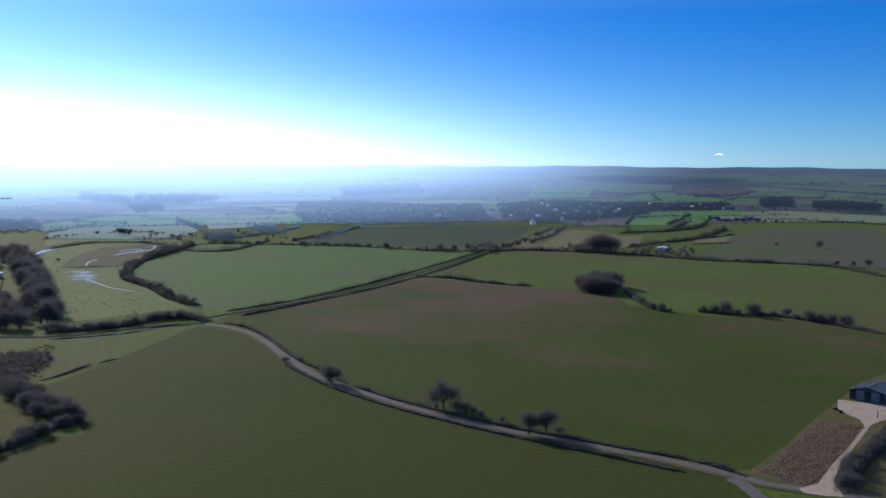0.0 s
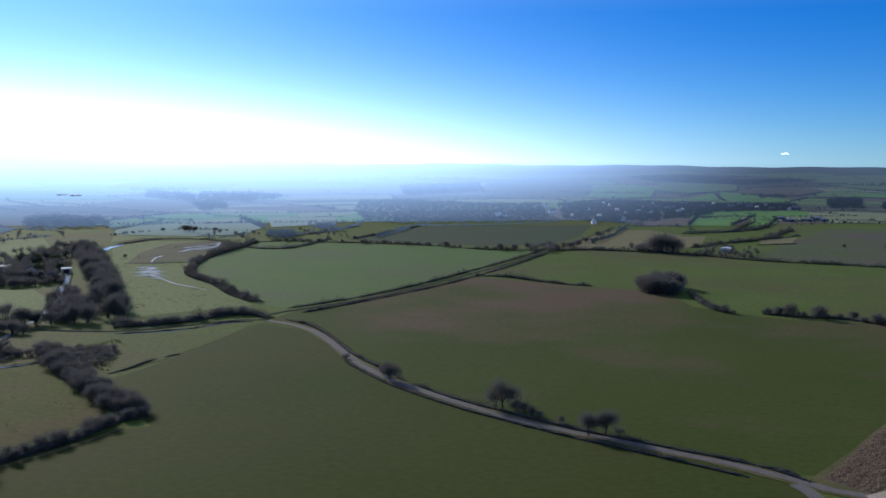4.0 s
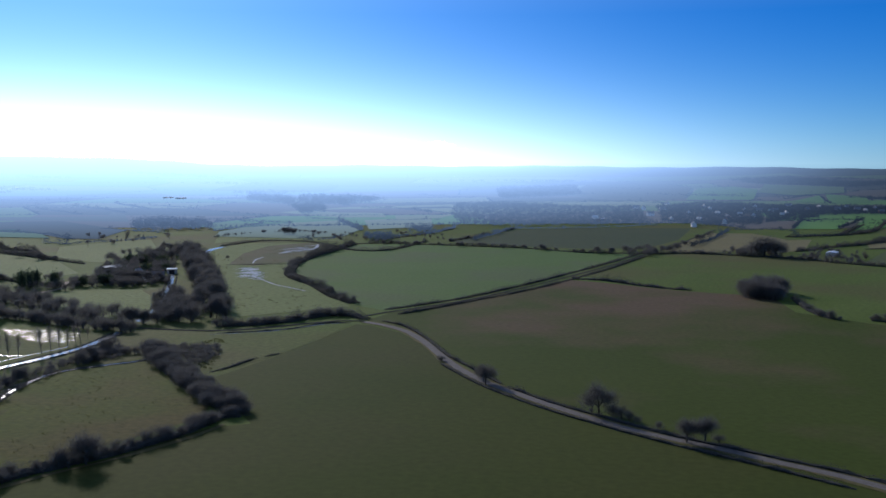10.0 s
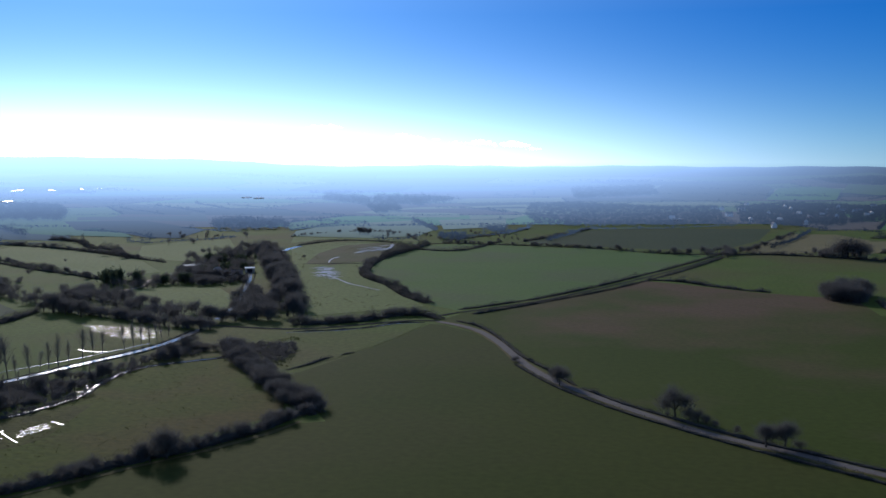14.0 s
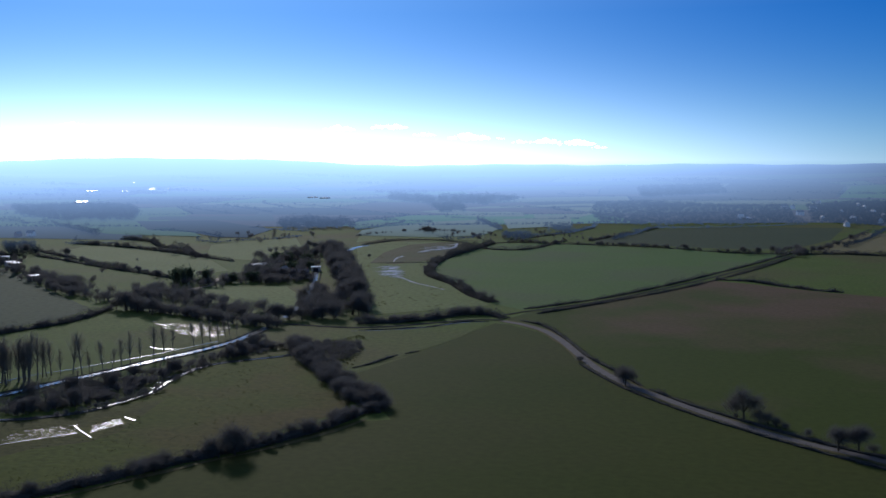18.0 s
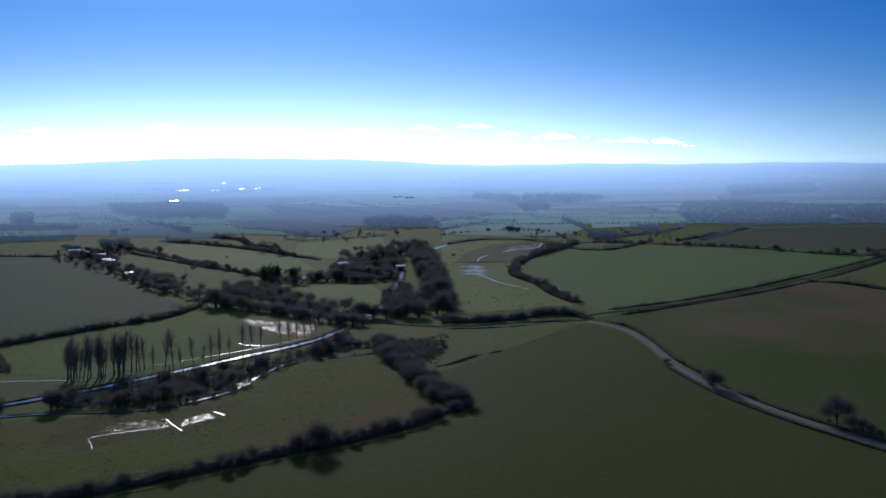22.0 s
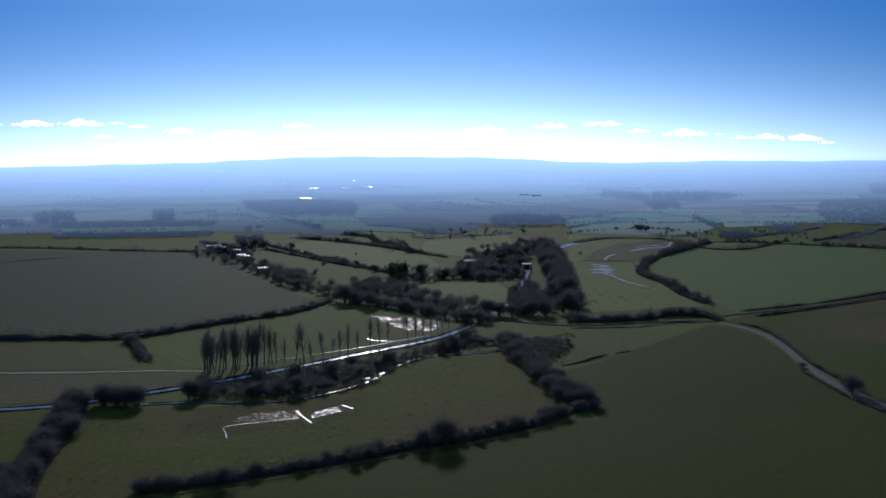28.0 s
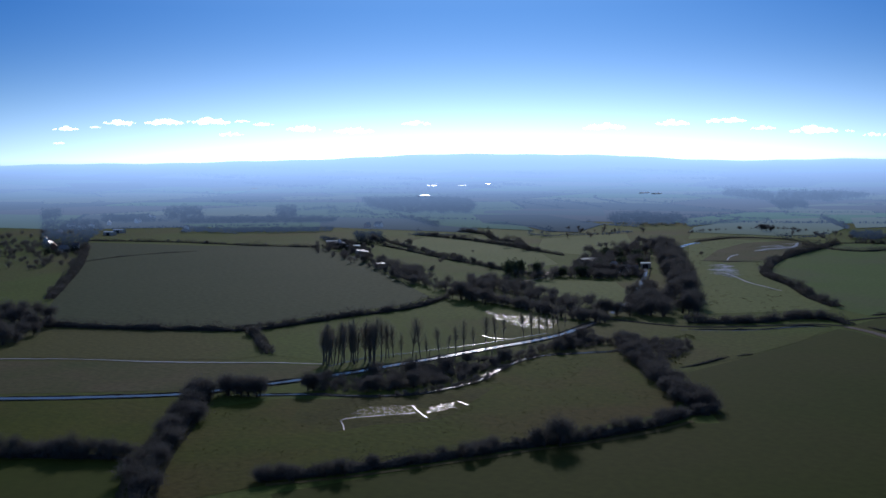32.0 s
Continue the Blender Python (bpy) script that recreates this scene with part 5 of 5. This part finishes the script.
strip("ditch_pool", [(-197.1, 288.6), (-194.4, 287.4), (-191.0, 285.7)], 0.55, POOL, 0.222, "small bright pool in the meadow", 3.0, ragged=0.5)
strip("flood_trail", [(-254, 718), (-237, 694), (-222, 672), (-206, 656), (-191, 641)], 1.3, SILT, 0.222, "thin trail of floodwater across the meadow", 4.0, ragged=0.7)
strip("flood_channel", [(-291, 898), (-287, 927), (-274, 950), (-284, 1005)], 2.6, SILT, 0.222, "flooded channel in the tawny meadow", 6.0, ragged=0.7)
strip("flood_hook", [(-284, 806), (-292, 835), (-293, 858)], 1.8, SILT, 0.222, "hooked flooded channel in the meadow", 6.0, ragged=0.7)
strip("poplar_pool", [(-261, 404), (-254, 401), (-247, 403)], 0.9, POOL, 0.222, "small bright pool beside the poplars", 3.0, ragged=0.7)
for pts_ in ([(-1703, 2315), (-1744, 2431), (-1657, 2370), (-1596, 2225)], [(-1631, 2383), (-1621, 2421), (-1560, 2347), (-1565, 2310)], [(-1580, 2441), (-1610, 2529), (-1563, 2483), (-1546, 2423)], [(-1549, 2489), (-1566, 2547), (-1535, 2528), (-1501, 2441)], [(-1800, 2708), (-1829, 2764), (-1804, 2740), (-1777, 2685)]):
    mx, my = sum(p[0] for p in pts_) / 4, sum(p[1] for p in pts_) / 4
    v = [(mx + (x - mx) * 0.55, my + (y - my) * 0.55, float(height(mx, my)) + 3.4) for x, y in pts_]
    tagged(new("lake", mesh_of("lake", v, [range(len(v))], POOL)), "distant lake glinting below the hills", "lake", kind="structure")

# ---- buildings ----
KIT = [house_kind(11, 6.5, 5.0, 8.2, BRICK, TILE, "brick village house with a tiled roof and chimney"),
       house_kind(13, 7.0, 5.2, 8.8, STONE, SLATE, "pale rendered house with a slate roof"),
       house_kind(9, 6.0, 4.9, 7.8, WHITE, SLATE, "white cottage with a slate roof")]
# house colours for the distance, haze painted in as emission
HAZY_BRICK, HAZY_WALL = painted_haze("hazy_brick", (0.26, 0.15, 0.11), (0.32, 0.19, 0.14)), painted_haze("hazy_render", (0.6, 0.56, 0.5), (0.75, 0.72, 0.66))
HAZY_SLATE, HAZY_DARK = painted_haze("hazy_slate", (0.16, 0.16, 0.17), (0.22, 0.21, 0.21)), painted_haze("hazy_glass", (0.03, 0.03, 0.035), (0.05, 0.05, 0.055))
KIT += [house_kind(11, 6.5, 5.0, 8.2, HAZY_BRICK, HAZY_SLATE, "distant brick house with a slate roof and chimney", HAZY_BRICK, HAZY_DARK),
        house_kind(13, 7.0, 5.2, 8.8, HAZY_WALL, HAZY_SLATE, "distant pale rendered house with a slate roof", HAZY_BRICK, HAZY_DARK),
        # roof in the pale wall colour, imitating sun on the slates
        house_kind(9, 6.0, 4.9, 7.8, HAZY_WALL, HAZY_WALL, "distant white cottage, its roof painted pale as if sunlit", HAZY_BRICK, HAZY_DARK)]
rb = np.random.RandomState(8)
HOUSES = [(-7, 1518), (103, 1517), (63, 1837), (76, 1838), (142, 1688), (192, 1856), (188, 1694), (247, 1819), (269, 1802), (286, 1783), (296, 1806), (362, 1879), (355, 1834), (416, 1887), (450, 1891), (490, 1832), (523, 1858), (500, 1812), (454, 1987), (403, 1979), (191, 1589), (285, 1670), (356, 2023)]
HOUSES += [(191, 1949), (161, 2048), (130, 2042), (79, 1644), (107, 1801), (219, 1662), (285, 1961), (453, 1847), (493, 1944), (469, 1808), (173, 1470), (123, 1383), (143, 1519), (236, 1635), (300, 1724)]
HOUSES += [(-328, 686), (-314, 673), (-308, 676), (-1115, 775), (-1077, 763), (-1082, 781), (-1125, 839), (-1129, 888), (-1199, 964), (-1160, 939), (-1027, 698), (-860, 578), (-825, 565), (-850, 595), (-941, 623), (-900, 600), (-646, 745), (-795, 970), (-788, 983), (-949, 817)]
first = [False] * 6
for x, y in HOUSES:
    k = rb.choice(3, p=(0.15, 0.40, 0.45)) + (3 if math.hypot(x, y) > 1150 else 0)
    m = pose(x, y, far_z(x, y), 0, 0, rb.uniform(0, 180)) @ Matrix.Scale(0.8 if x < -700 else 0.92, 4)
    if not first[k]:
        KIT[k].matrix_world, first[k] = m, True
    else:
        copy_thing(KIT[k], m)


def shed(x, y, a, l, w, eave, ridge, wall, roof, label, name="farm_shed"):
    ob = new(name)
    ob.matrix_world = turn_to(x, y, a)
    part("wall", mesh_of("wall", *gable(l, w, eave, ridge), wall), ob)
    part("roof", mesh_of("roof", *roof_slab(l, w, eave, ridge), roof), ob)
    part("door", mesh_of("door", *box(-2, -w / 2 - 0.06, 0, 2, -w / 2 + 0.06, eave * 0.8), DARK), ob)
    return tagged(ob, label, "shed")


for (x, y), a, l, w, mat, label in (
        [(p, 20, 7, 5, WHITE, "white roofed house by the river") for p in [(-318, 722)]]
        + [(p, 60, 15, 8, SLATE, "long grey farm shed in the hamlet") for p in [(-370, 728), (-359, 724)]]
        + [(p, 35, 12, 6, WHITE, "white roofed farm shed catching the light") for p in [(-665, 757), (-646, 745), (-615, 729)]]
        + [(p, 60, 7, 5, WHITE, "small white farm building") for p in [(-577, 693), (-567, 686), (-491, 614)]]
        # white roof colour stands in for the mirror glint off glass
        + [(p, 15, 13, 7, WHITE, "glass roofed shed by the village, its glint painted white") for p in [(-973, 726), (-994, 755)]]
        + [(p, 70, 16, 9, WHITE, "white house among the village trees") for p in [(1, 1492), (212, 977)]]
        + [(p, 80, 26, 11, WHITE, "distant pale roofed shed") for p in [(-943, 2128), (-904, 2106), (-1302, 1779), (-1970, 1936)]]
        + [(p, 40, 18, 9, SHEET, "grey farm shed near the village") for p in [(415, 1553), (413, 1494), (443, 1510), (470, 1559), (465, 1514)]]):
    shed(x, y, a, l, w, 3.6, 3.6 + 0.11 * w, STONE if mat is WHITE else SLATE, mat, label)

# the barn, its yard and the rough plot beside the lane
BARN = [(148.0, 363.0), (157.3, 354.7)]
(ax, ay), (bx, by) = BARN
wide_, turn_ = math.hypot(bx - ax, by - ay), math.degrees(math.atan2(by - ay, bx - ax))
LONG = 13.0


def barn():
    ob = new("barn")
    ob.matrix_world = pose((ax + bx) / 2, (ay + by) / 2, 0.12, 0, 0, turn_)
    w, l, e, r = wide_, LONG, 3.7, 5.2
    a = w / 2
    v = [(-a, 0, 0), (a, 0, 0), (a, l, 0), (-a, l, 0), (-a, 0, e), (a, 0, e), (a, l, e), (-a, l, e), (0, 0, r), (0, l, r)]
    part("wall", mesh_of("wall", v, [(0, 1, 5, 8, 4), (1, 2, 6, 5), (2, 3, 7, 9, 6), (3, 0, 4, 7)], BARN_BOARD), ob, "dark blue grey cladding")
    o, d = 0.4, 0.4 * (r - e) / a
    for s_, nm in ((-1, "roof"), (1, "roof")):
        q = [(s_ * (a + o), -o, e - d), (s_ * (a + o), l + o, e - d), (0, l + o, r), (0, -o, r)]
        q += [(x, y, z + 0.12) for x, y, z in q]
        slope = part(nm, mesh_of("roof", q, [(0, 1, 2, 3), (4, 7, 6, 5), (0, 4, 5, 1), (1, 5, 6, 2), (2, 6, 7, 3), (3, 7, 4, 0)], SHEET), ob, "grey corrugated sheet roof")
        for k in range(18):
            y = -o + (l + 2 * o) * (k + 0.5) / 18
            rib = [(s_ * (a + o), y - 0.05, e - d + 0.13), (s_ * (a + o), y + 0.05, e - d + 0.13), (0, y + 0.05, r + 0.13), (0, y - 0.05, r + 0.13)]
            rib += [(x, yy, z + 0.06) for x, yy, z in rib]
            part("rib", mesh_of("rib", rib, [(4, 5, 6, 7), (0, 4, 7, 3), (1, 2, 6, 5), (0, 1, 5, 4)], SHEET), slope)
    part("ridge_cap", mesh_of("ridge_cap", *box(-0.25, -o, r + 0.08, 0.25, l + o, r + 0.2), SHEET), ob)
    for x0, x1 in ((-0.30 * w, -0.08 * w), (0.12 * w, 0.34 * w)):
        part("sliding_door", mesh_of("sliding_door", *box(x0, -0.10, 0.0, x1, -0.03, 3.6), PANEL), ob, "pale blue grey sliding door")
    # closed dark panels on the wall imitate the shade inside open bays
    for x0, x1 in ((-0.06 * w, 0.10 * w), (-0.46 * w, -0.33 * w), (0.37 * w, 0.46 * w)):
        part("bay_shade_panel", mesh_of("bay_shade_panel", *box(x0, -0.06, 1.2, x1, -0.02, 3.8), DARK), ob, "dark panel painted as the shade of an open bay")
    return tagged(ob, "blue grey steel barn with a shallow sheet roof", "barn")


barn()
strip("field_margin", [(-187.2, 185.0), (-178.0, 196.9), (-167.3, 212.9), (-156.1, 231.8), (-146.5, 249.1), (-132.7, 271.1), (-123.7, 291.8), (-119.0, 308.0)], 2.2, VERGE, 0.16, "worn tawny margin along the hedge", ragged=0.5)
patch("yard", [(143.5, 362.0), (158.5, 352.0), (158.0, 344.5), (156.0, 338.8), (146.9, 332.1), (140.5, 326.3), (122.5, 296.8), (121.9, 298.7), (138.0, 325.7), (139.7, 333.8), (137.3, 342.5), (138.6, 349.8)], CONCRETE, 0.13, "pale gravel yard and drive in front of the barn", category="yard")
patch("drive_mouth", [(121.9, 298.7), (122.5, 296.8), (110.8, 277.3), (105.3, 266.2), (103.0, 253.6), (98.0, 254.6), (93.9, 256.5), (93.8, 260.2), (100.7, 264.8), (109.9, 280.5)], CONCRETE, 0.20, "pale gravel drive joining the lane", category="drive")
strip("road_branch", [(78.3, 268.2), (80.1, 262.9), (80.9, 256.8), (81.5, 248.8), (81.7, 237.4), (80.8, 223.4)], 4.2, TARMAC, 0.185, "side lane turning away from the junction")
patch("rough_verge", [(83.6, 273.2), (103.2, 300.4), (117.0, 321.9), (136.6, 350.7), (165, 393), (203, 421), (117.5, 241.5), (98.8, 250.2), (93.9, 256.5), (89.5, 265.1)], VERGE, 0.088, "rough tawny grass round the plot and the barn", category="verge")
patch("rough_plot", [(126.8, 332.6), (137.6, 328.6), (137.5, 324.2), (123.6, 301.1), (109.4, 279.4), (101.5, 267.7), (96.4, 262.0), (91.8, 267.0), (87.5, 273.6), (93.7, 283.6), (106.8, 304.0), (119.6, 324.7)], SOIL, 0.10, "rough plot of brown dead growth", category="plot")
PLOT = [(126.3, 331.1), (137.0, 327.1), (136.8, 323.5), (123.2, 301.1), (109.1, 279.4), (101.7, 268.7), (96.7, 263.0), (92.1, 267.9), (88.1, 274.1), (94.0, 283.6), (107.2, 304.0), (119.3, 323.3)]
rp = np.random.RandomState(3)
tuft = []
while len(tuft) < 5200:
    x, y = rp.uniform(min(p[0] for p in PLOT), max(p[0] for p in PLOT)), rp.uniform(min(p[1] for p in PLOT), max(p[1] for p in PLOT))
    if inside(PLOT, x, y):
        tuft.append((x, y, 0.15 + rp.uniform(0, 0.5) * (0.4 + noise.noise((x * 0.3, y * 0.3, 0)) ** 2 * 2)))
DEAD = material("dead_stalks", (0.36, 0.27, 0.18), (0.26, 0.19, 0.12), 0.4, rough=1.0, trans=0.35)
v, f = blades(rp, np.array(tuft), 0.9, 0.35, 0.8)
tagged(new("dead_growth", mesh_of("dead_growth", v, f, DEAD)), "tufts of brown dead weeds on the plot", "weeds", kind="stuff")
hedge([(166.8, 346.5), (150.5, 327.0), (134.0, 303.2), (121.8, 287.2), (113.0, 273.2), (106.5, 262.5), (104.5, 256.0)], 5.0, 4.0, "tall hedge beside the barn drive")
thicket([(149.9, 325.5), (133.5, 302.0), (121.4, 286.0), (112.7, 272.1), (106.5, 261.5)], 4, 24, 3.5, 5.5, group="drive hedge bushes", seed=41)
post = new("gate_post", mesh_of("gate_post", *tubes([((0, 0, -0.2), (0, 0, 2.6), 0.16, 0.13)], 8), BARK))
post.matrix_world = pose(*[(146.4, 335.2)][0], 0.1)
tagged(post, "weathered wooden post beside the yard", "post")
for x, y, h in [(136.6, 346.6, 1.2), (136.9, 342.5, 1.2)]:
    plant("dark", x, y, max(h, 1.2), 1.6, "small dark shrub beside the barn yard")

# ---- clouds ----
rc = np.random.RandomState(12)
CLOUDS = [(1184, 4393, 122, 35)] + [(-3740, 2591, 213, 100), (-3671, 2688, 222, 50), (-3614, 2765, 237, 138), (-3498, 2910, 237, 165), (-3376, 3050, 242, 175), (-3280, 3154, 247, 65), (-3218, 3217, 233, 90), (-3314, 3118, 189, 100), (-3754, 2571, 155, 50), (-2710, 3655, 233, 125), (-3091, 3339, 210, 150), (-2925, 3485, 200, 175), (-2003, 4085, 208, 180), (-1733, 4207, 223, 140), (-1524, 4287, 230, 160), (-1381, 4335, 198, 100), (-1188, 4392, 182, 180), (-1055, 4426, 182, 44), (-969, 4446, 164, 80), (-859, 4468, 163, 140), (-725, 4492, 155, 160), (-627, 4507, 140, 72)]
for x, y, z, w in CLOUDS:
    bm = bmesh.new()
    d = Vector((x, y, 0)).normalized()
    across = Vector((-d.y, d.x, 0))
    for k in range(int(10 + w / 7)):
        u = rc.uniform(-0.5, 0.5)
        r = w * rc.uniform(0.03, 0.075) * (1.25 - abs(u) * 1.7)
        c = across * u * w + d * rc.uniform(-0.1, 0.1) * w + Vector((0, 0, rc.uniform(0.0, 0.11) * w * (1 - abs(u) * 1.5)))
        bmesh.ops.create_icosphere(bm, subdivisions=2, radius=r, matrix=Matrix.Translation(c) @ Matrix.Diagonal((1.5, 1.5, 0.75, 1)))
    for q in bm.verts:
        q.co += Vector((0, 0, 1)) * noise.noise(q.co * 0.08) * w * 0.03
    me = bpy.data.meshes.new("cloud")
    bm.to_mesh(me)
    bm.free()
    me.materials.append(CLOUD)
    me.shade_smooth()
    ob = new("cloud", me)
    ob.location = (x, y, z)
    tagged(ob, "small white fair weather cloud low over the hills", "cloud", "low clouds", "structure")



# rushes and tussocks in the wet meadows
def tussocks(poly, n, label, seed, size=0.5):
    rs = np.random.RandomState(seed)
    xs, ys = [p[0] for p in poly], [p[1] for p in poly]
    c = []
    while len(c) < n:
        x, y = rs.uniform(min(xs), max(xs)), rs.uniform(min(ys), max(ys))
        if inside(poly, x, y) and noise.noise((x * 0.04, y * 0.04, seed)) > -0.05:
            for _ in range(4):
                c.append((x + rs.normal() * size, y + rs.normal() * size, 0.25))
    v, f = blades(rs, np.array(c), size * 1.3, size * 0.5, 0.5)
    tagged(new("tussocks", mesh_of("tussocks", v, f, RUSH)), label, "grass", kind="stuff")


RUSH = material("rushes", (0.105, 0.115, 0.035), (0.12, 0.12, 0.045), 0.3, rough=1.0, trans=0.3)
tussocks([(-261.8, 229.3), (-247.3, 251.6), (-224.1, 266.0), (-208.7, 321.6), (-214, 358), (-191, 400), (-135.2, 330.9), (-147.7, 276.2), (-170.3, 222.3), (-189.9, 183.8), (-201.2, 168.2)], 2400, "tufts of rough grass and rushes in the wet meadow", 51, 0.36)
tussocks([(-314, 800), (-365, 929), (-361, 1011), (-285, 1020), (-258, 833), (-235, 746), (-203, 683), (-144, 577), (-197, 525), (-252, 656)], 1200, "tawny tufts in the flooded meadow", 52, 0.7)
tussocks([(-196, 428), (-179, 462), (-164, 436), (-156, 390), (-167, 398)], 900, "rough grass by the scrub belt", 53, 0.6)


# rows of small trees along the far hedges, and the clumps by the village lane
scrub_along([(-244, 1025), (-222, 1034), (-169, 1025), (-118, 1019), (-67, 1001), (-18, 968), (35, 962)], 3, 75, 2.5, 6.0, "long row by the wheat", 61)
scrub_in([(18, 940), (46, 941), (59, 1029), (24, 1008)], 26, 5.5, 8.5, 1.1, "dark clump by the village lane", 62, "thick")
scrub_in([(107, 961), (172, 938), (182, 1039), (139, 1048)], 34, 5, 10, 1.0, "hedgerow clump by the stubble", 63, "thick")
scrub_in([(173, 927), (221, 895), (249, 982), (231, 1059), (200, 1027)], 40, 5, 8, 1.0, "garden trees round a white house", 64, "thick")
scrub_along([(121, 617), (125, 586), (131, 577)], 3, 12, 3, 5.5, "bushes below the copse", 65)
scrub_along([(147, 577), (162, 571), (185, 563)], 3, 22, 3, 5.5, "bushes along the upper hedge", 66)
scrub_along([(185, 557), (200, 549), (211, 526)], 3, 18, 3, 5.5, "bushes along the upper hedge", 67)
scrub_along([(-671, 903), (-584, 873), (-497, 826), (-458, 800)], 4, 34, 4, 7.5, "row across the far pasture", 68)
scrub_along([(-618, 776), (-544, 733), (-482, 695), (-433, 670), (-397, 648)], 3, 26, 3, 6, "row behind the wood", 69)
scrub_along([(-18, 746), (3, 740), (23, 719), (45, 701), (61, 694)], 3, 26, 2, 3.6, "gappy bushes across the field", 70)

scrub_along([(-339, 506), (-297, 493), (-257, 477), (-230, 470)], 7, 80, 5, 9.5, "belt below the lane", 71)
scrub_in([(-514, 933), (-455, 984), (-453, 1067), (-533, 1153), (-589, 1083)], 26, 4, 8, 1.0, "pasture trees", 73, ("thick", "oak"))
scrub_in([(-230, 1011), (-159, 1063), (-185, 1196), (-246, 1201)], 22, 4, 7, 1.0, "pasture trees", 74, ("thick", "oak"))
scrub_in([(-343, 1112), (-297, 1190), (-238, 1046), (-269, 1028)], 14, 4, 8, 1.0, "pasture trees", 75, ("thick", "oak"))
for x, y, h in [(-278.1, 309.4, 16.3), (-275.6, 310.0, 15.3), (-272.4, 313.9, 16.1), (-269.8, 318.8, 17.1), (-266.8, 325.6, 16.5), (-264.7, 336.2, 13.9), (-261.3, 340.4, 11.6), (-253.3, 348.0, 10.2), (-249.1, 357.4, 9.3), (-248.7, 377.3, 10.4)]:
    plant("poplar", x, y, h * 1.05, 1.6, group="riverside poplars")

scrub_along([(-555, 368), (-611, 416), (-699, 490), (-801, 569), (-862, 615)], 6, 40, 3.5, 7, "row climbing to the village", 81)
scrub_along([(-363, 351), (-340, 335), (-316, 315)], 5, 16, 3, 6, "short row by the drain", 82)
scrub_along([(-275.5, 158.6), (-269.7, 162.1), (-260.9, 167.2), (-252.2, 172.3), (-241.7, 178.0), (-234.5, 181.2)], 5, 50, 3, 6.5, "row at the meadow's edge", 83)
hedge([(-736, 524), (-746, 570), (-740, 606), (-729, 639)], 1.4, 1.0, "faint low boundary across the grey field")
scrub_in([(-745, 425), (-695, 487), (-800, 570), (-1026, 728), (-1124, 643)], 110, 5, 9, 1.1, "garden trees of the far village", 85, "thick")
scrub_in([(-630, 683), (-539, 633), (-495, 608), (-591, 726), (-656, 763), (-685, 753)], 40, 4, 8, 1.1, "trees round the farm", 86, ("thick", "oak"))
scrub_in([(-356, 680), (-324, 675), (-348, 730), (-383, 752)], 22, 5, 9, 1.0, "trees round the hamlet sheds", 87, ("thick", "oak"))

wood([(367, 1400), (445, 1424), (502, 1574), (412, 1571)], 14, 5, "bare trees round the farm sheds", FAR_HAZE, per=50)
scrub_along([(47, 964), (82, 978), (134, 963), (182, 933), (226, 890), (274, 870), (320, 842)], 4, 70, 2.5, 6.0, "bushes along the long field", 91)
scrub_along([(-229, 731), (-247, 804), (-252, 871), (-250, 939), (-250, 1017)], 5, 24, 3.0, 6.0, "bushes of the curving belt", 92)
scrub_along([(-425, 1063), (-393, 1157), (-325, 1162), (-257, 1024)], 3, 40, 2.5, 5.5, "bushes by the far water meadow", 93)
scrub_along([(-935, 659), (-832, 697), (-733, 709), (-660, 727)], 3, 40, 2.0, 5.0, "bushes above the grey field", 94)
scrub_along([(-159, 1071), (-135, 1165), (-105, 1301)], 3, 26, 2.5, 5.0, "bushes between far fields", 95)
scrub_along([(62, 1002), (94, 1120), (132, 1248)], 4, 34, 3, 6, "bushes along the village lane", 96)

for pts_, label in (([(213, 1220), (250, 1245), (292, 1273), (341, 1348), (407, 1542)], "dark hedge round the village paddocks"), ([(288, 1283), (360, 1474)], "dark hedge between the paddocks"),
                    ([(187, 1019), (236, 1082), (290, 1145), (367, 1311)], "overgrown hedge below the farm"), ([(263, 1064), (308, 1086)], "low hedge below the yellow paddock")):
    hedge(pts_, 4.0, 3.6, label)
scrub_along([(187, 1019), (236, 1082), (290, 1145), (367, 1311)], 5, 40, 3, 6.5, "bushes below the farm", 97)
scrub_along([(-444, 615), (-473, 667), (-501, 731), (-504, 781)], 3, 20, 2, 4, "bushes by the grey field", 98)

far_wood([(-1053, 899), (-972, 955), (-893, 1016), (-933, 1074), (-1044, 1026), (-1132, 967)], 6)
far_wood([(-924, 789), (-825, 839), (-784, 892), (-815, 928), (-895, 879), (-969, 827)], 4.5)
scrub_along([(-623, 795), (-539, 742), (-463, 691), (-407, 653)], 3, 40, 3, 6.5, "tree row sloping to the hamlet", 103)
scrub_along([(-655, 973), (-607, 939), (-538, 873), (-486, 828)], 5, 40, 3, 7, "trees across the far pasture", 104)

for x, y, h in [(-281.5, 317.0, 16.3), (-283.2, 315.6, 16.3), (-263.6, 324.4, 17.9), (-279.2, 313.8, 15.7), (-282.8, 315.9, 15.5), (-263.4, 324.6, 18.1), (-271.1, 328.6, 15.9), (-269.6, 319.4, 18.3), (-269.4, 330.0, 17.2), (-270.0, 321.7, 15.3), (-278.0, 322.8, 18.7), (-267.2, 326.6, 15.9), (-266.3, 327.4, 18.5), (-267.6, 326.3, 16.4), (-272.8, 322.0, 15.2), (-274.9, 312.3, 14.7)]:
    plant("poplar", x, y, h, 1.6, group="riverside poplars")
